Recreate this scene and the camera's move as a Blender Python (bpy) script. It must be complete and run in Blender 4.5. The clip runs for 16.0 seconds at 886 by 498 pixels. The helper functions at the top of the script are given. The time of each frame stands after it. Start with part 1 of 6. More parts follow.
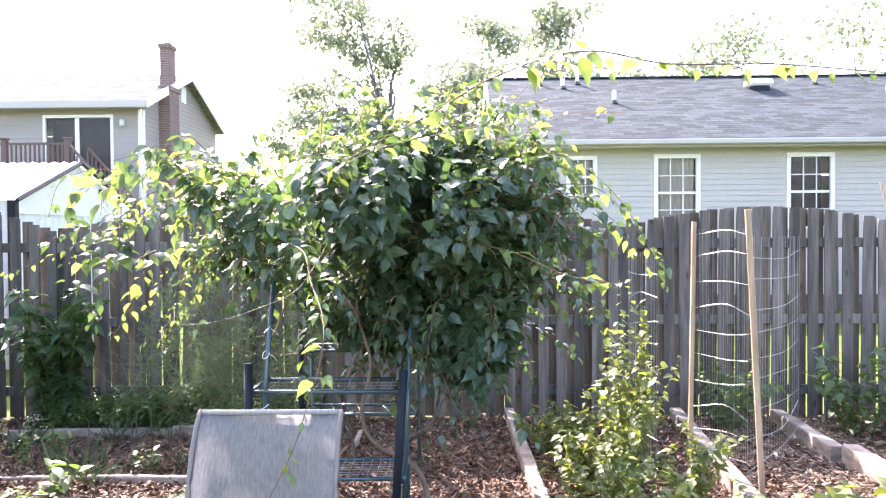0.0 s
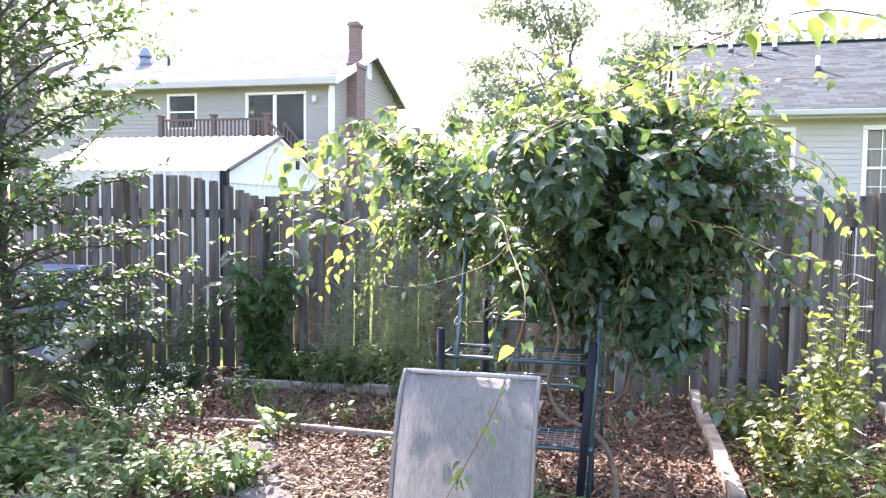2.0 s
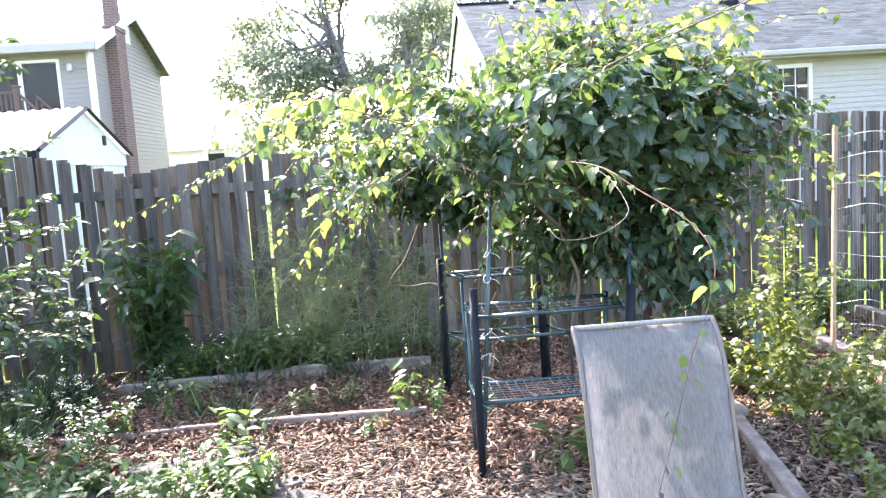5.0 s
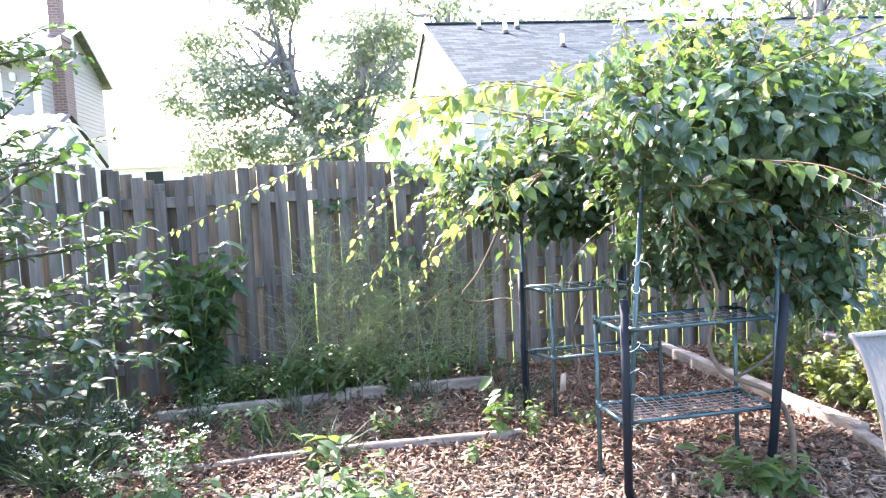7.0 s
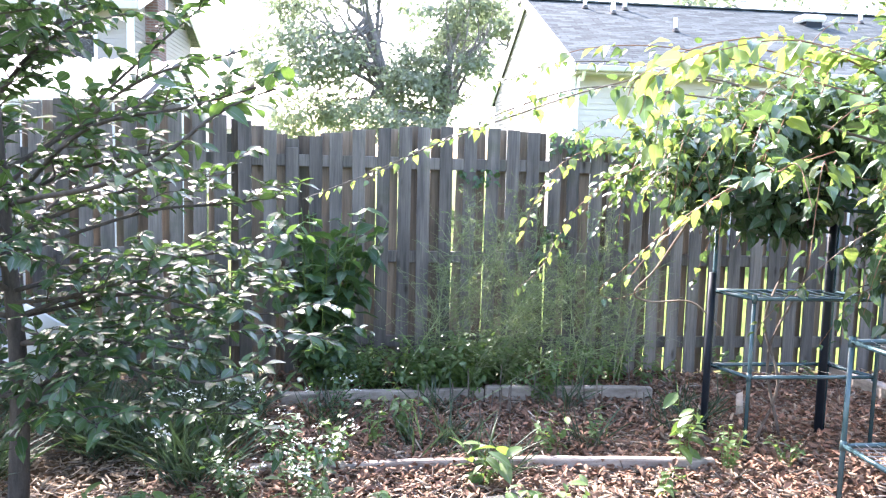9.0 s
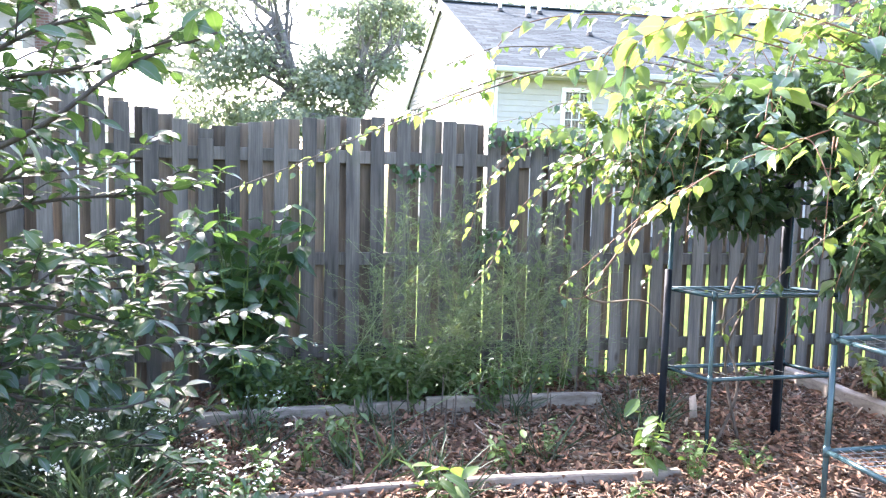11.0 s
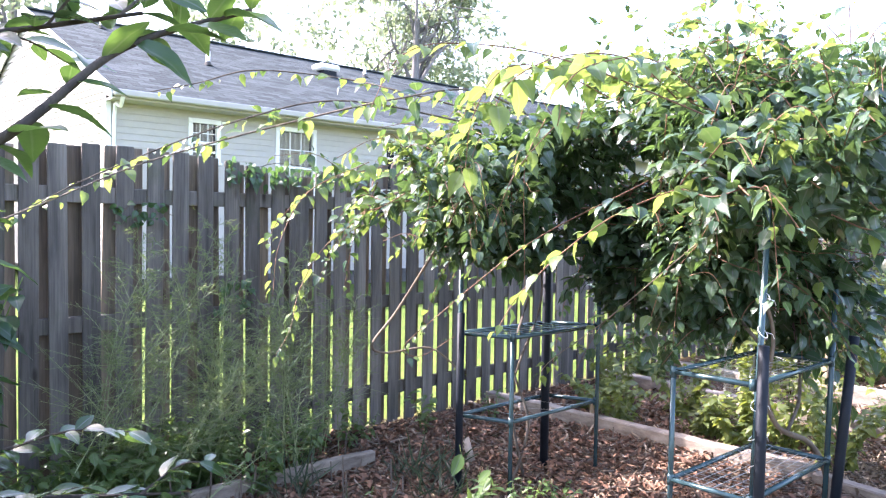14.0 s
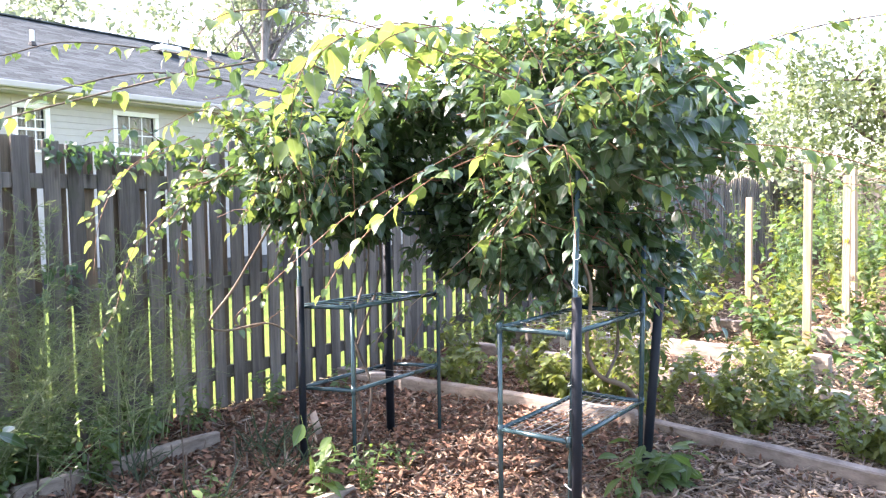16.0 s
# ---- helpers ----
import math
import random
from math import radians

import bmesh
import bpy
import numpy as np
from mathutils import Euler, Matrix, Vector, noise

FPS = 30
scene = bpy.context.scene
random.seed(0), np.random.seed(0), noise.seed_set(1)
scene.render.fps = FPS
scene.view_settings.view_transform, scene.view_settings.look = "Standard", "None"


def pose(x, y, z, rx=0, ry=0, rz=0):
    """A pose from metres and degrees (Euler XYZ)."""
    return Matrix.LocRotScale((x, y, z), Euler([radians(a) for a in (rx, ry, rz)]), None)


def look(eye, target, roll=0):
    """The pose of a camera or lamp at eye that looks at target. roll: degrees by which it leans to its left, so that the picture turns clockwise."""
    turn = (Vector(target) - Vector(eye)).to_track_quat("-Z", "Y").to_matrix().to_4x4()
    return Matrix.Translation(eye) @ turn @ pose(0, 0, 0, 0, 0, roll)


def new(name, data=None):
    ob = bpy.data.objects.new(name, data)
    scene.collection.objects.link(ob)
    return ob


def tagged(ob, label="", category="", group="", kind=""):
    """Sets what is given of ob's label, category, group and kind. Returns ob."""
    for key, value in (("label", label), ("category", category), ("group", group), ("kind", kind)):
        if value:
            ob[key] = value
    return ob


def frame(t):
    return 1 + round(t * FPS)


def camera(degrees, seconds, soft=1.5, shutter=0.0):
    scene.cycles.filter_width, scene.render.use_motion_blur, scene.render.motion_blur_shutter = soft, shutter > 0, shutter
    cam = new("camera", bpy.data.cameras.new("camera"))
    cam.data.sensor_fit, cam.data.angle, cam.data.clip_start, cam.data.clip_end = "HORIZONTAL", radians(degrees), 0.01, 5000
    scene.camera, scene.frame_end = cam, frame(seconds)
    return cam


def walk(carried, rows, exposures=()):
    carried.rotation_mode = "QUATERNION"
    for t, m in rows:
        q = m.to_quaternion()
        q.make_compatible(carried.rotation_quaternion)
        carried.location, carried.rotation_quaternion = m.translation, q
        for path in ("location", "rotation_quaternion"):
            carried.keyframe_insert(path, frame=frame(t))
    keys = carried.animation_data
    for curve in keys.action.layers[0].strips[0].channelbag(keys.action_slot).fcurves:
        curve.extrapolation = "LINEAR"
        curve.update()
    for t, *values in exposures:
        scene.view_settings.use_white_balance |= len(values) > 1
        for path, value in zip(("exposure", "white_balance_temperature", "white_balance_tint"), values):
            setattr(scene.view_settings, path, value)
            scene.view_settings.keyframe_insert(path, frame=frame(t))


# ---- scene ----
cam = camera(60.3, 16.0, soft=1.25)
PATH = [
    (0, (1.502, 2.373, 1.64), (1.463, 4.372, 1.597), -0.4),
    (0.5, (1.487, 2.452, 1.628), (1.405, 4.449, 1.547), -0.2),
    (1, (1.45, 2.417, 1.623), (1.228, 4.402, 1.522), 0.1),
    (1.5, (1.401, 2.385, 1.622), (0.969, 4.334, 1.511), 0.5),
    (2, (1.402, 2.333, 1.625), (0.921, 4.271, 1.513), 0.6),
    (2.5, (1.385, 2.419, 1.611), (0.92, 4.359, 1.467), 0.4),
    (3, (1.164, 2.407, 1.59), (0.651, 4.333, 1.425), 0.7),
    (3.5, (0.909, 2.419, 1.609), (0.601, 4.389, 1.454), -1.5),
    (3.7, (0.799, 2.415, 1.618), (0.568, 4.395, 1.453), -0.9),
    (5.8, (-0.465, 2.532, 1.583), (-0.195, 4.494, 1.303), -5.3),
    (6, (-0.576, 2.555, 1.566), (-0.288, 4.513, 1.274), -4.8),
    (6.5, (-0.791, 2.693, 1.544), (-0.456, 4.651, 1.316), -4),
    (7, (-0.996, 2.891, 1.561), (-0.654, 4.854, 1.392), -3),
    (7.5, (-1.185, 3.04, 1.526), (-0.638, 4.953, 1.329), -1.1),
    (8, (-1.464, 3.127, 1.516), (-0.972, 5.056, 1.321), -0.7),
    (8.5, (-1.577, 3.41, 1.499), (-1.289, 5.377, 1.283), 0.3),
    (8.7, (-1.585, 3.516, 1.502), (-1.383, 5.494, 1.286), 1.5),
    (10.8, (-1.721, 4.067, 1.427), (-1.431, 6.038, 1.255), 1.1),
    (11, (-1.697, 4.081, 1.412), (-1.265, 6.025, 1.225), 1.4),
    (11.5, (-1.825, 4.306, 1.411), (-1.003, 6.113, 1.165), 0),
    (12, (-2.055, 4.492, 1.43), (-1.05, 6.193, 1.115), -1.9),
    (12.5, (-2.083, 4.75, 1.446), (-0.991, 6.413, 1.245), -3.4),
    (13, (-2.167, 4.895, 1.448), (-0.916, 6.442, 1.25), -2.4),
    (13.5, (-2.323, 4.985, 1.462), (-0.951, 6.435, 1.346), -0.7),
    (14, (-2.417, 4.983, 1.435), (-1.045, 6.437, 1.358), 1),
    (14.5, (-2.428, 4.981, 1.427), (-1.02, 6.398, 1.331), 0.2),
    (15, (-2.409, 4.985, 1.416), (-0.972, 6.371, 1.3), -0.1),
    (15.5, (-2.431, 4.947, 1.411), (-0.967, 6.305, 1.29), -0.9),
    (16, (-2.38, 4.829, 1.363), (-0.773, 6.014, 1.249), -0.8),
]
walk(cam, [(t, look(eye, target, roll)) for t, eye, target, roll in PATH],
     exposures=[(0.0, 3.1, 6600, 28), (3.5, 3.1, 6600, 25), (6.0, 3.4, 6350, 23), (8.5, 3.5, 6300, 23), (11.0, 3.45, 6250, 22), (12.5, 3.5, 6150, 22), (13.0, 3.25, 6250, 25), (13.5, 3.1, 6250, 26), (14.5, 3.0, 6350, 27), (16.0, 3.12, 6700, 25)])

# ---- light: backlit afternoon, sun behind the fence and to the left ----
SUN_YAW, SUN_UP = 29.0, 41.0
sky_world = bpy.data.worlds.new("sky")
scene.world = sky_world
sky_world.use_nodes = True
wn = sky_world.node_tree
sky = wn.nodes.new("ShaderNodeTexSky")
sky.sky_type, sky.sun_disc = "NISHITA", False
sky.sun_elevation, sky.sun_rotation = radians(SUN_UP), radians(-SUN_YAW)
sky.dust_density, sky.air_density = 3.0, 1.2
wn.links.new(sky.outputs[0], wn.nodes["Background"].inputs[0])
wn.nodes["Background"].inputs[1].default_value = 0.135
sun = new("sun", bpy.data.lights.new("sun", "SUN"))
sun.data.energy, sun.data.angle, sun.data.color = 3.3, radians(0.6), (1.0, 0.95, 0.88)
a, b = radians(SUN_YAW), radians(SUN_UP)
sun.matrix_world = look((0, 0, 30), (30 * math.sin(a) * math.cos(b), -30 * math.cos(a) * math.cos(b), 30 - 30 * math.sin(b)))


# ---- materials ----
class Nodes:
    """A small wrapper round a material's node tree."""

    def __init__(self, name):
        self.mat = bpy.data.materials.new(name)
        self.mat.use_nodes = True
        self.tree = self.mat.node_tree
        self.bsdf = self.tree.nodes["Principled BSDF"]
        self.out = self.tree.nodes["Material Output"]

    def add(self, kind, operation="", data_type="", blend_type="", wave_type="", bands_direction=""):
        n = self.tree.nodes.new("ShaderNode" + kind)
        if operation:
            n.operation = operation
        if data_type:
            n.data_type = data_type
        if blend_type:
            n.blend_type = blend_type
        if wave_type:
            n.wave_type = wave_type
        if bands_direction:
            n.bands_direction = bands_direction
        return n

    def link(self, a, b):
        self.tree.links.new(a, b)

    def position(self, scale=(1, 1, 1), shift=None):
        g = self.add("NewGeometry")
        m = self.add("Mapping")
        m.inputs["Scale"].default_value = scale
        self.link(g.outputs["Position"], m.inputs["Vector"])
        if shift is not None:
            c = self.add("CombineXYZ")
            mul = self.add("Math", operation="MULTIPLY")
            mul.inputs[1].default_value = 37.0
            self.link(shift, mul.inputs[0])
            for k in range(3):
                self.link(mul.outputs[0], c.inputs[k])
            self.link(c.outputs[0], m.inputs["Location"])
        return m.outputs[0]

    def noise(self, vec, scale, detail=4.0, rough=0.6):
        n = self.add("TexNoise")
        n.inputs["Scale"].default_value, n.inputs["Detail"].default_value, n.inputs["Roughness"].default_value = scale, detail, rough
        self.link(vec, n.inputs["Vector"])
        return n.outputs["Fac"]

    def ramp(self, fac, stops):
        r = self.add("ValToRGB")
        el = r.color_ramp.elements
        while len(el) < len(stops):
            el.new(0.5)
        for e, (p, c) in zip(el, stops):
            e.position, e.color = p, (*c, 1)
        self.link(fac, r.inputs[0])
        return r.outputs[0]

    def mix(self, fac, a, b, blend="MIX"):
        m = self.add("Mix", data_type="RGBA", blend_type=blend)
        for sock, v in ((m.inputs[0], fac), (m.inputs[6], a), (m.inputs[7], b)):
            if isinstance(v, (int, float)):
                sock.default_value = v
            elif isinstance(v, tuple):
                sock.default_value = (*v, 1)
            else:
                self.link(v, sock)
        return m.outputs[2]

    def bump(self, height, strength=0.3, distance=0.01):
        b = self.add("Bump")
        b.inputs["Strength"].default_value, b.inputs["Distance"].default_value = strength, distance
        self.link(height, b.inputs["Height"])
        self.link(b.outputs[0], self.bsdf.inputs["Normal"])
        return b

    def set(self, color=None, rough=0.7, metal=0.0, spec=0.4):
        if isinstance(color, tuple):
            self.bsdf.inputs["Base Color"].default_value = (*color, 1)
        elif color is not None:
            self.link(color, self.bsdf.inputs["Base Color"])
        self.bsdf.inputs["Roughness"].default_value = rough
        self.bsdf.inputs["Metallic"].default_value = metal
        self.bsdf.inputs["Specular IOR Level"].default_value = spec
        return self.mat


def grainy(name, dark, light, scale=(1, 1, 1), size=6.0, rough=0.75, metal=0.0, spec=0.3, fine=60.0, relief=0.25, island=False, spread=0.25):
    """A surface with two scales of variation and fine relief."""
    n = Nodes(name)
    rnd = n.add("NewGeometry").outputs["Random Per Island"] if island else n.add("ObjectInfo").outputs["Random"]
    v = n.position(scale, rnd)
    big, small = n.noise(v, size, 5), n.noise(v, fine, 3, 0.7)
    col = n.mix(n.ramp(big, [(0.3, (0, 0, 0)), (0.72, (1, 1, 1))]), dark, light)
    col = n.mix(0.35, col, n.ramp(small, [(0.25, (0.25, 0.25, 0.25)), (0.75, (1.0, 1.0, 1.0))]), "MULTIPLY")
    hsv = n.add("HueSaturation")
    mr = n.add("MapRange")
    mr.inputs[3].default_value, mr.inputs[4].default_value = 1 - spread, 1 + spread
    n.link(rnd, mr.inputs[0])
    n.link(mr.outputs[0], hsv.inputs["Value"])
    n.link(col, hsv.inputs["Color"])
    n.bump(small, relief, 0.004)
    return n.set(hsv.outputs[0], rough, metal, spec)


def weathered(name, dark, light):
    """Old softwood board: long grain, run-down stains, knots and its own tint."""
    n = Nodes(name)
    rnd = n.add("ObjectInfo").outputs["Random"]
    v = n.position((1, 1, 1), rnd)
    grain = n.noise(n.position((60, 60, 1.3), rnd), 2.2, 6, 0.65)
    stain = n.noise(n.position((9, 9, 0.9), rnd), 1.5, 5, 0.6)
    knots = n.add("TexVoronoi")
    knots.inputs["Scale"].default_value = 1.0
    n.link(n.position((9, 9, 3.2), rnd), knots.inputs["Vector"])
    col = n.mix(n.ramp(stain, [(0.33, (0, 0, 0)), (0.68, (1, 1, 1))]), dark, light)
    col = n.mix(0.55, col, n.ramp(grain, [(0.32, (0.45, 0.44, 0.43)), (0.62, (1.1, 1.08, 1.05))]), "MULTIPLY")
    col = n.mix(0.7, col, n.ramp(knots.outputs["Distance"], [(0.05, (0.25, 0.2, 0.17)), (0.16, (1, 1, 1))]), "MULTIPLY")
    col = n.mix(n.ramp(n.noise(v, 3.5, 5), [(0.56, (0, 0, 0)), (0.72, (0.5, 0.5, 0.5))]), col, (0.075, 0.085, 0.05))
    hsv = n.add("HueSaturation")
    mr = n.add("MapRange")
    mr.inputs[3].default_value, mr.inputs[4].default_value = 0.66, 1.3
    n.link(rnd, mr.inputs[0])
    n.link(mr.outputs[0], hsv.inputs["Value"])
    n.link(col, hsv.inputs["Color"])
    n.bump(grain, 0.55, 0.004)
    return n.set(hsv.outputs[0], 0.88, 0, 0.2)


def leafy(name, dark, light, through_col, amount=0.4, rough=0.45, island=True, spread=0.35):
    """A leaf: glossy upper skin, light passing through the blade."""
    n = Nodes(name)
    rnd = n.add("NewGeometry").outputs["Random Per Island"] if island else n.add("ObjectInfo").outputs["Random"]
    col = n.mix(n.ramp(rnd, [(0.05, (0, 0, 0)), (0.95, (1, 1, 1))]), dark, light)
    spots = n.noise(n.position((1, 1, 1)), 55, 3)
    col = n.mix(0.3, col, n.ramp(spots, [(0.3, (0.55, 0.6, 0.5)), (0.7, (1, 1, 1))]), "MULTIPLY")
    rib = n.add("Attribute")
    rib.attribute_name = "rib"
    vein = n.ramp(rib.outputs["Fac"], [(0.02, (1, 1, 1)), (0.14, (0, 0, 0))])
    col = n.mix(vein, col, tuple(0.45 * c + 0.08 for c in light))
    n.set(col, rough, 0, 0.5)
    n.bump(spots, 0.25, 0.004)
    tr = n.add("BsdfTranslucent")
    tcol = n.mix(rnd, through_col, tuple(c * (1 - spread) for c in through_col))
    n.link(tcol, tr.inputs[0])
    mx = n.add("MixShader")
    mx.inputs[0].default_value = amount
    n.link(n.bsdf.outputs[0], mx.inputs[1])
    n.link(tr.outputs[0], mx.inputs[2])
    n.link(mx.outputs[0], n.out.inputs[0])
    return n.mat


def plain(name, color, rough=0.5, metal=0.0, spec=0.4):
    n = Nodes(name)
    v = n.noise(n.position(), 9, 4)
    c = n.mix(0.25, color, n.ramp(v, [(0.3, (0.7, 0.7, 0.7)), (0.7, (1, 1, 1))]), "MULTIPLY")
    n.bump(n.noise(n.position(), 120, 2), 0.08, 0.002)
    return n.set(c, rough, metal, spec)


def ground_material():
    n = Nodes("garden_soil_and_lawn")
    v = n.position()
    sep = n.add("SeparateXYZ")
    n.link(n.add("NewGeometry").outputs["Position"], sep.inputs[0])
    soil = n.ramp(n.noise(v, 3.0, 6), [(0.3, (0.05, 0.032, 0.02)), (0.6, (0.13, 0.085, 0.05)), (0.8, (0.2, 0.14, 0.09))])
    soil = n.mix(0.6, soil, n.ramp(n.noise(v, 45, 4), [(0.3, (0.35, 0.3, 0.28)), (0.7, (1, 1, 1))]), "MULTIPLY")
    lawn = n.ramp(n.noise(v, 1.2, 6), [(0.3, (0.06, 0.10, 0.02)), (0.7, (0.13, 0.18, 0.04))])
    lawn = n.mix(0.6, lawn, n.ramp(n.noise(v, 70, 3), [(0.3, (0.4, 0.45, 0.3)), (0.7, (1, 1, 1))]), "MULTIPLY")
    far = n.add("MapRange")
    far.inputs[1].default_value, far.inputs[2].default_value = 9.1, 9.3
    n.link(sep.outputs[1], far.inputs[0])
    near = n.add("MapRange")
    near.inputs[1].default_value, near.inputs[2].default_value = 3.9, 3.1
    wobble = n.add("Math", operation="MULTIPLY_ADD")
    n.link(n.noise(v, 0.9, 4), wobble.inputs[0])
    wobble.inputs[1].default_value = 1.6
    n.link(sep.outputs[1], wobble.inputs[2])
    n.link(wobble.outputs[0], near.inputs[0])
    green = n.add("Math", operation="MAXIMUM")
    n.link(far.outputs[0], green.inputs[0])
    n.link(near.outputs[0], green.inputs[1])
    n.bump(n.noise(v, 30, 5), 0.6, 0.03)
    return n.set(n.mix(green.outputs[0], soil, lawn), 0.95, 0, 0.1)


M = {
    "ground": ground_material(),
    "chip": grainy("wood_chip", (0.165, 0.115, 0.078), (0.40, 0.31, 0.225), size=9, island=True, spread=0.6, rough=0.9, spec=0.12),
    "shred": grainy("grey_wood_shred", (0.135, 0.105, 0.084), (0.31, 0.258, 0.212), size=9, island=True, spread=0.6, rough=0.9, spec=0.12),
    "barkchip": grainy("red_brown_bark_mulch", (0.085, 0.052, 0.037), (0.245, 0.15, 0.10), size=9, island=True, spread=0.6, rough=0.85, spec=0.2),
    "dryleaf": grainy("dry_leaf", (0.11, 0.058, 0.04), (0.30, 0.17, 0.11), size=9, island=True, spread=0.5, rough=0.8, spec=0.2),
    "board": weathered("weathered_fence_board", (0.082, 0.077, 0.073), (0.205, 0.187, 0.167)),
    "backboard": weathered("sheltered_fence_board", (0.085, 0.074, 0.063), (0.20, 0.170, 0.136)),
    "timber": grainy("weathered_timber", (0.16, 0.128, 0.105), (0.40, 0.345, 0.29), (2, 2, 6), 3.5, 0.85, fine=30, relief=0.5, spread=0.15),
    "stake": grainy("pale_stake_wood", (0.30, 0.20, 0.12), (0.58, 0.44, 0.30), (8, 8, 0.8), 3, 0.8, fine=30, relief=0.4),
    "tube": plain("teal_green_coated_tube", (0.040, 0.080, 0.092), 0.27, 0.2, 0.6),
    "darktube": plain("dark_plastic_post", (0.007, 0.011, 0.018), 0.6, 0.0, 0.25),
    "greenwire": plain("green_coated_wire", (0.06, 0.085, 0.07), 0.5, 0.3),
    "wire": plain("galvanised_wire", (0.42, 0.43, 0.42), 0.4, 0.8, 0.5),
    "tie": plain("white_tie", (0.75, 0.76, 0.74), 0.5),
    "bluetie": plain("blue_green_tie", (0.03, 0.35, 0.38), 0.5),
    "chairframe": plain("grey_brown_chair_frame", (0.15, 0.132, 0.118), 0.4, 0.3, 0.5),
    "white": plain("white_trim_paint", (0.8, 0.8, 0.79), 0.5),
    "siding": plain("cream_grey_siding", (0.44, 0.42, 0.39), 0.6),
    "siding2": plain("grey_beige_siding", (0.32, 0.295, 0.27), 0.6),
    "shedmetal": plain("white_shed_metal", (0.56, 0.60, 0.61), 0.45, 0.1),
    "roofmetal": plain("blue_grey_roof_metal", (0.22, 0.25, 0.30), 0.5, 0.4),
    "deck": plain("brown_deck_wood", (0.13, 0.085, 0.075), 0.7),
    "curtain": plain("pale_curtain", (0.50, 0.47, 0.40), 0.9),
    # near-black that paints the shade of rooms behind glass
    "dark_room": plain("unlit_room_dark", (0.025, 0.028, 0.03), 0.9),
    "stone": grainy("grey_flagstone", (0.06, 0.058, 0.056), (0.135, 0.13, 0.122), size=5, rough=0.9, spec=0.12, relief=0.5),
    "bucket": plain("pale_grey_bucket_plastic", (0.55, 0.58, 0.60), 0.45),
    "bin": plain("blue_grey_bin_plastic", (0.16, 0.20, 0.27), 0.5),
    "darkbark": grainy("dark_twig_bark", (0.03, 0.026, 0.022), (0.09, 0.074, 0.06), (6, 6, 1.5), 5, 0.9, fine=40, relief=0.6),
    "bark": grainy("brown_grey_bark", (0.07, 0.055, 0.045), (0.20, 0.165, 0.135), (6, 6, 1.5), 5, 0.9, fine=40, relief=0.6),
    # bark paled to mid-grey: distance haze put into the colour
    "farbark": grainy("hazed_grey_far_bark", (0.13, 0.12, 0.115), (0.26, 0.245, 0.235), (4, 4, 1), 3, 0.9, fine=20, relief=0.5),
    "cane": grainy("tan_vine_cane", (0.12, 0.088, 0.065), (0.27, 0.21, 0.155), size=8, rough=0.7),
    "redcane": grainy("reddish_young_cane", (0.12, 0.05, 0.03), (0.25, 0.14, 0.075), size=8, rough=0.6),
    "fernstem": grainy("pale_fern_stem", (0.16, 0.21, 0.10), (0.32, 0.37, 0.20), size=8, rough=0.6),
    "greenstem": grainy("green_stem", (0.07, 0.12, 0.03), (0.16, 0.24, 0.06), size=8, rough=0.6),
    "vineleaf": leafy("vine_leaf", (0.026, 0.058, 0.038), (0.066, 0.113, 0.064), (0.16, 0.28, 0.065), 0.25, 0.27),
    "vineleaf_single": leafy("single_vine_leaf", (0.028, 0.062, 0.040), (0.068, 0.118, 0.066), (0.17, 0.29, 0.065), 0.26, 0.27, island=False),
    # colour of young leaves, also painting backlight on the crown's top and rim
    "younggreen": leafy("young_sunlit_vine_leaf", (0.05, 0.11, 0.025), (0.13, 0.20, 0.06), (0.33, 0.45, 0.09), 0.42, 0.4),
    "shrubleaf": leafy("shrub_leaf", (0.028, 0.07, 0.035), (0.065, 0.125, 0.055), (0.14, 0.28, 0.05), 0.3, 0.4),
    "treeleaf": leafy("small_tree_leaf", (0.02, 0.048, 0.026), (0.058, 0.105, 0.045), (0.14, 0.26, 0.05), 0.27, 0.22),
    "treeleaf_single": leafy("single_tree_leaf", (0.03, 0.068, 0.03), (0.075, 0.13, 0.05), (0.18, 0.32, 0.05), 0.32, 0.3, island=False),
    # leaf colours lightened and dulled to carry the haze over the far trees
    "farleaf": leafy("hazed_far_tree_leaf", (0.115, 0.145, 0.115), (0.21, 0.25, 0.185), (0.32, 0.40, 0.22), 0.44, 0.5),
    "midleaf": leafy("garden_tree_leaf", (0.055, 0.085, 0.045), (0.13, 0.165, 0.075), (0.26, 0.34, 0.11), 0.35, 0.5),
    "beanleaf": leafy("trellis_bean_leaf", (0.055, 0.10, 0.03), (0.18, 0.205, 0.05), (0.33, 0.39, 0.055), 0.38, 0.45),
    "weedleaf": leafy("weed_leaf", (0.036, 0.08, 0.028), (0.105, 0.17, 0.05), (0.22, 0.36, 0.06), 0.34, 0.45),
    "feather": leafy("feathery_frond", (0.07, 0.115, 0.05), (0.17, 0.22, 0.10), (0.30, 0.40, 0.12), 0.35, 0.7),
    # blades coloured darker to include the shade below the fruit tree
    "grass": leafy("shaded_grass_blade", (0.016, 0.036, 0.018), (0.045, 0.075, 0.03), (0.06, 0.11, 0.03), 0.2, 0.6),
    "petal": leafy("white_petal", (0.70, 0.72, 0.68), (0.82, 0.82, 0.80), (0.8, 0.82, 0.75), 0.3, 0.6),
    "yellow": plain("yellow_plastic", (0.75, 0.55, 0.02), 0.4),
}


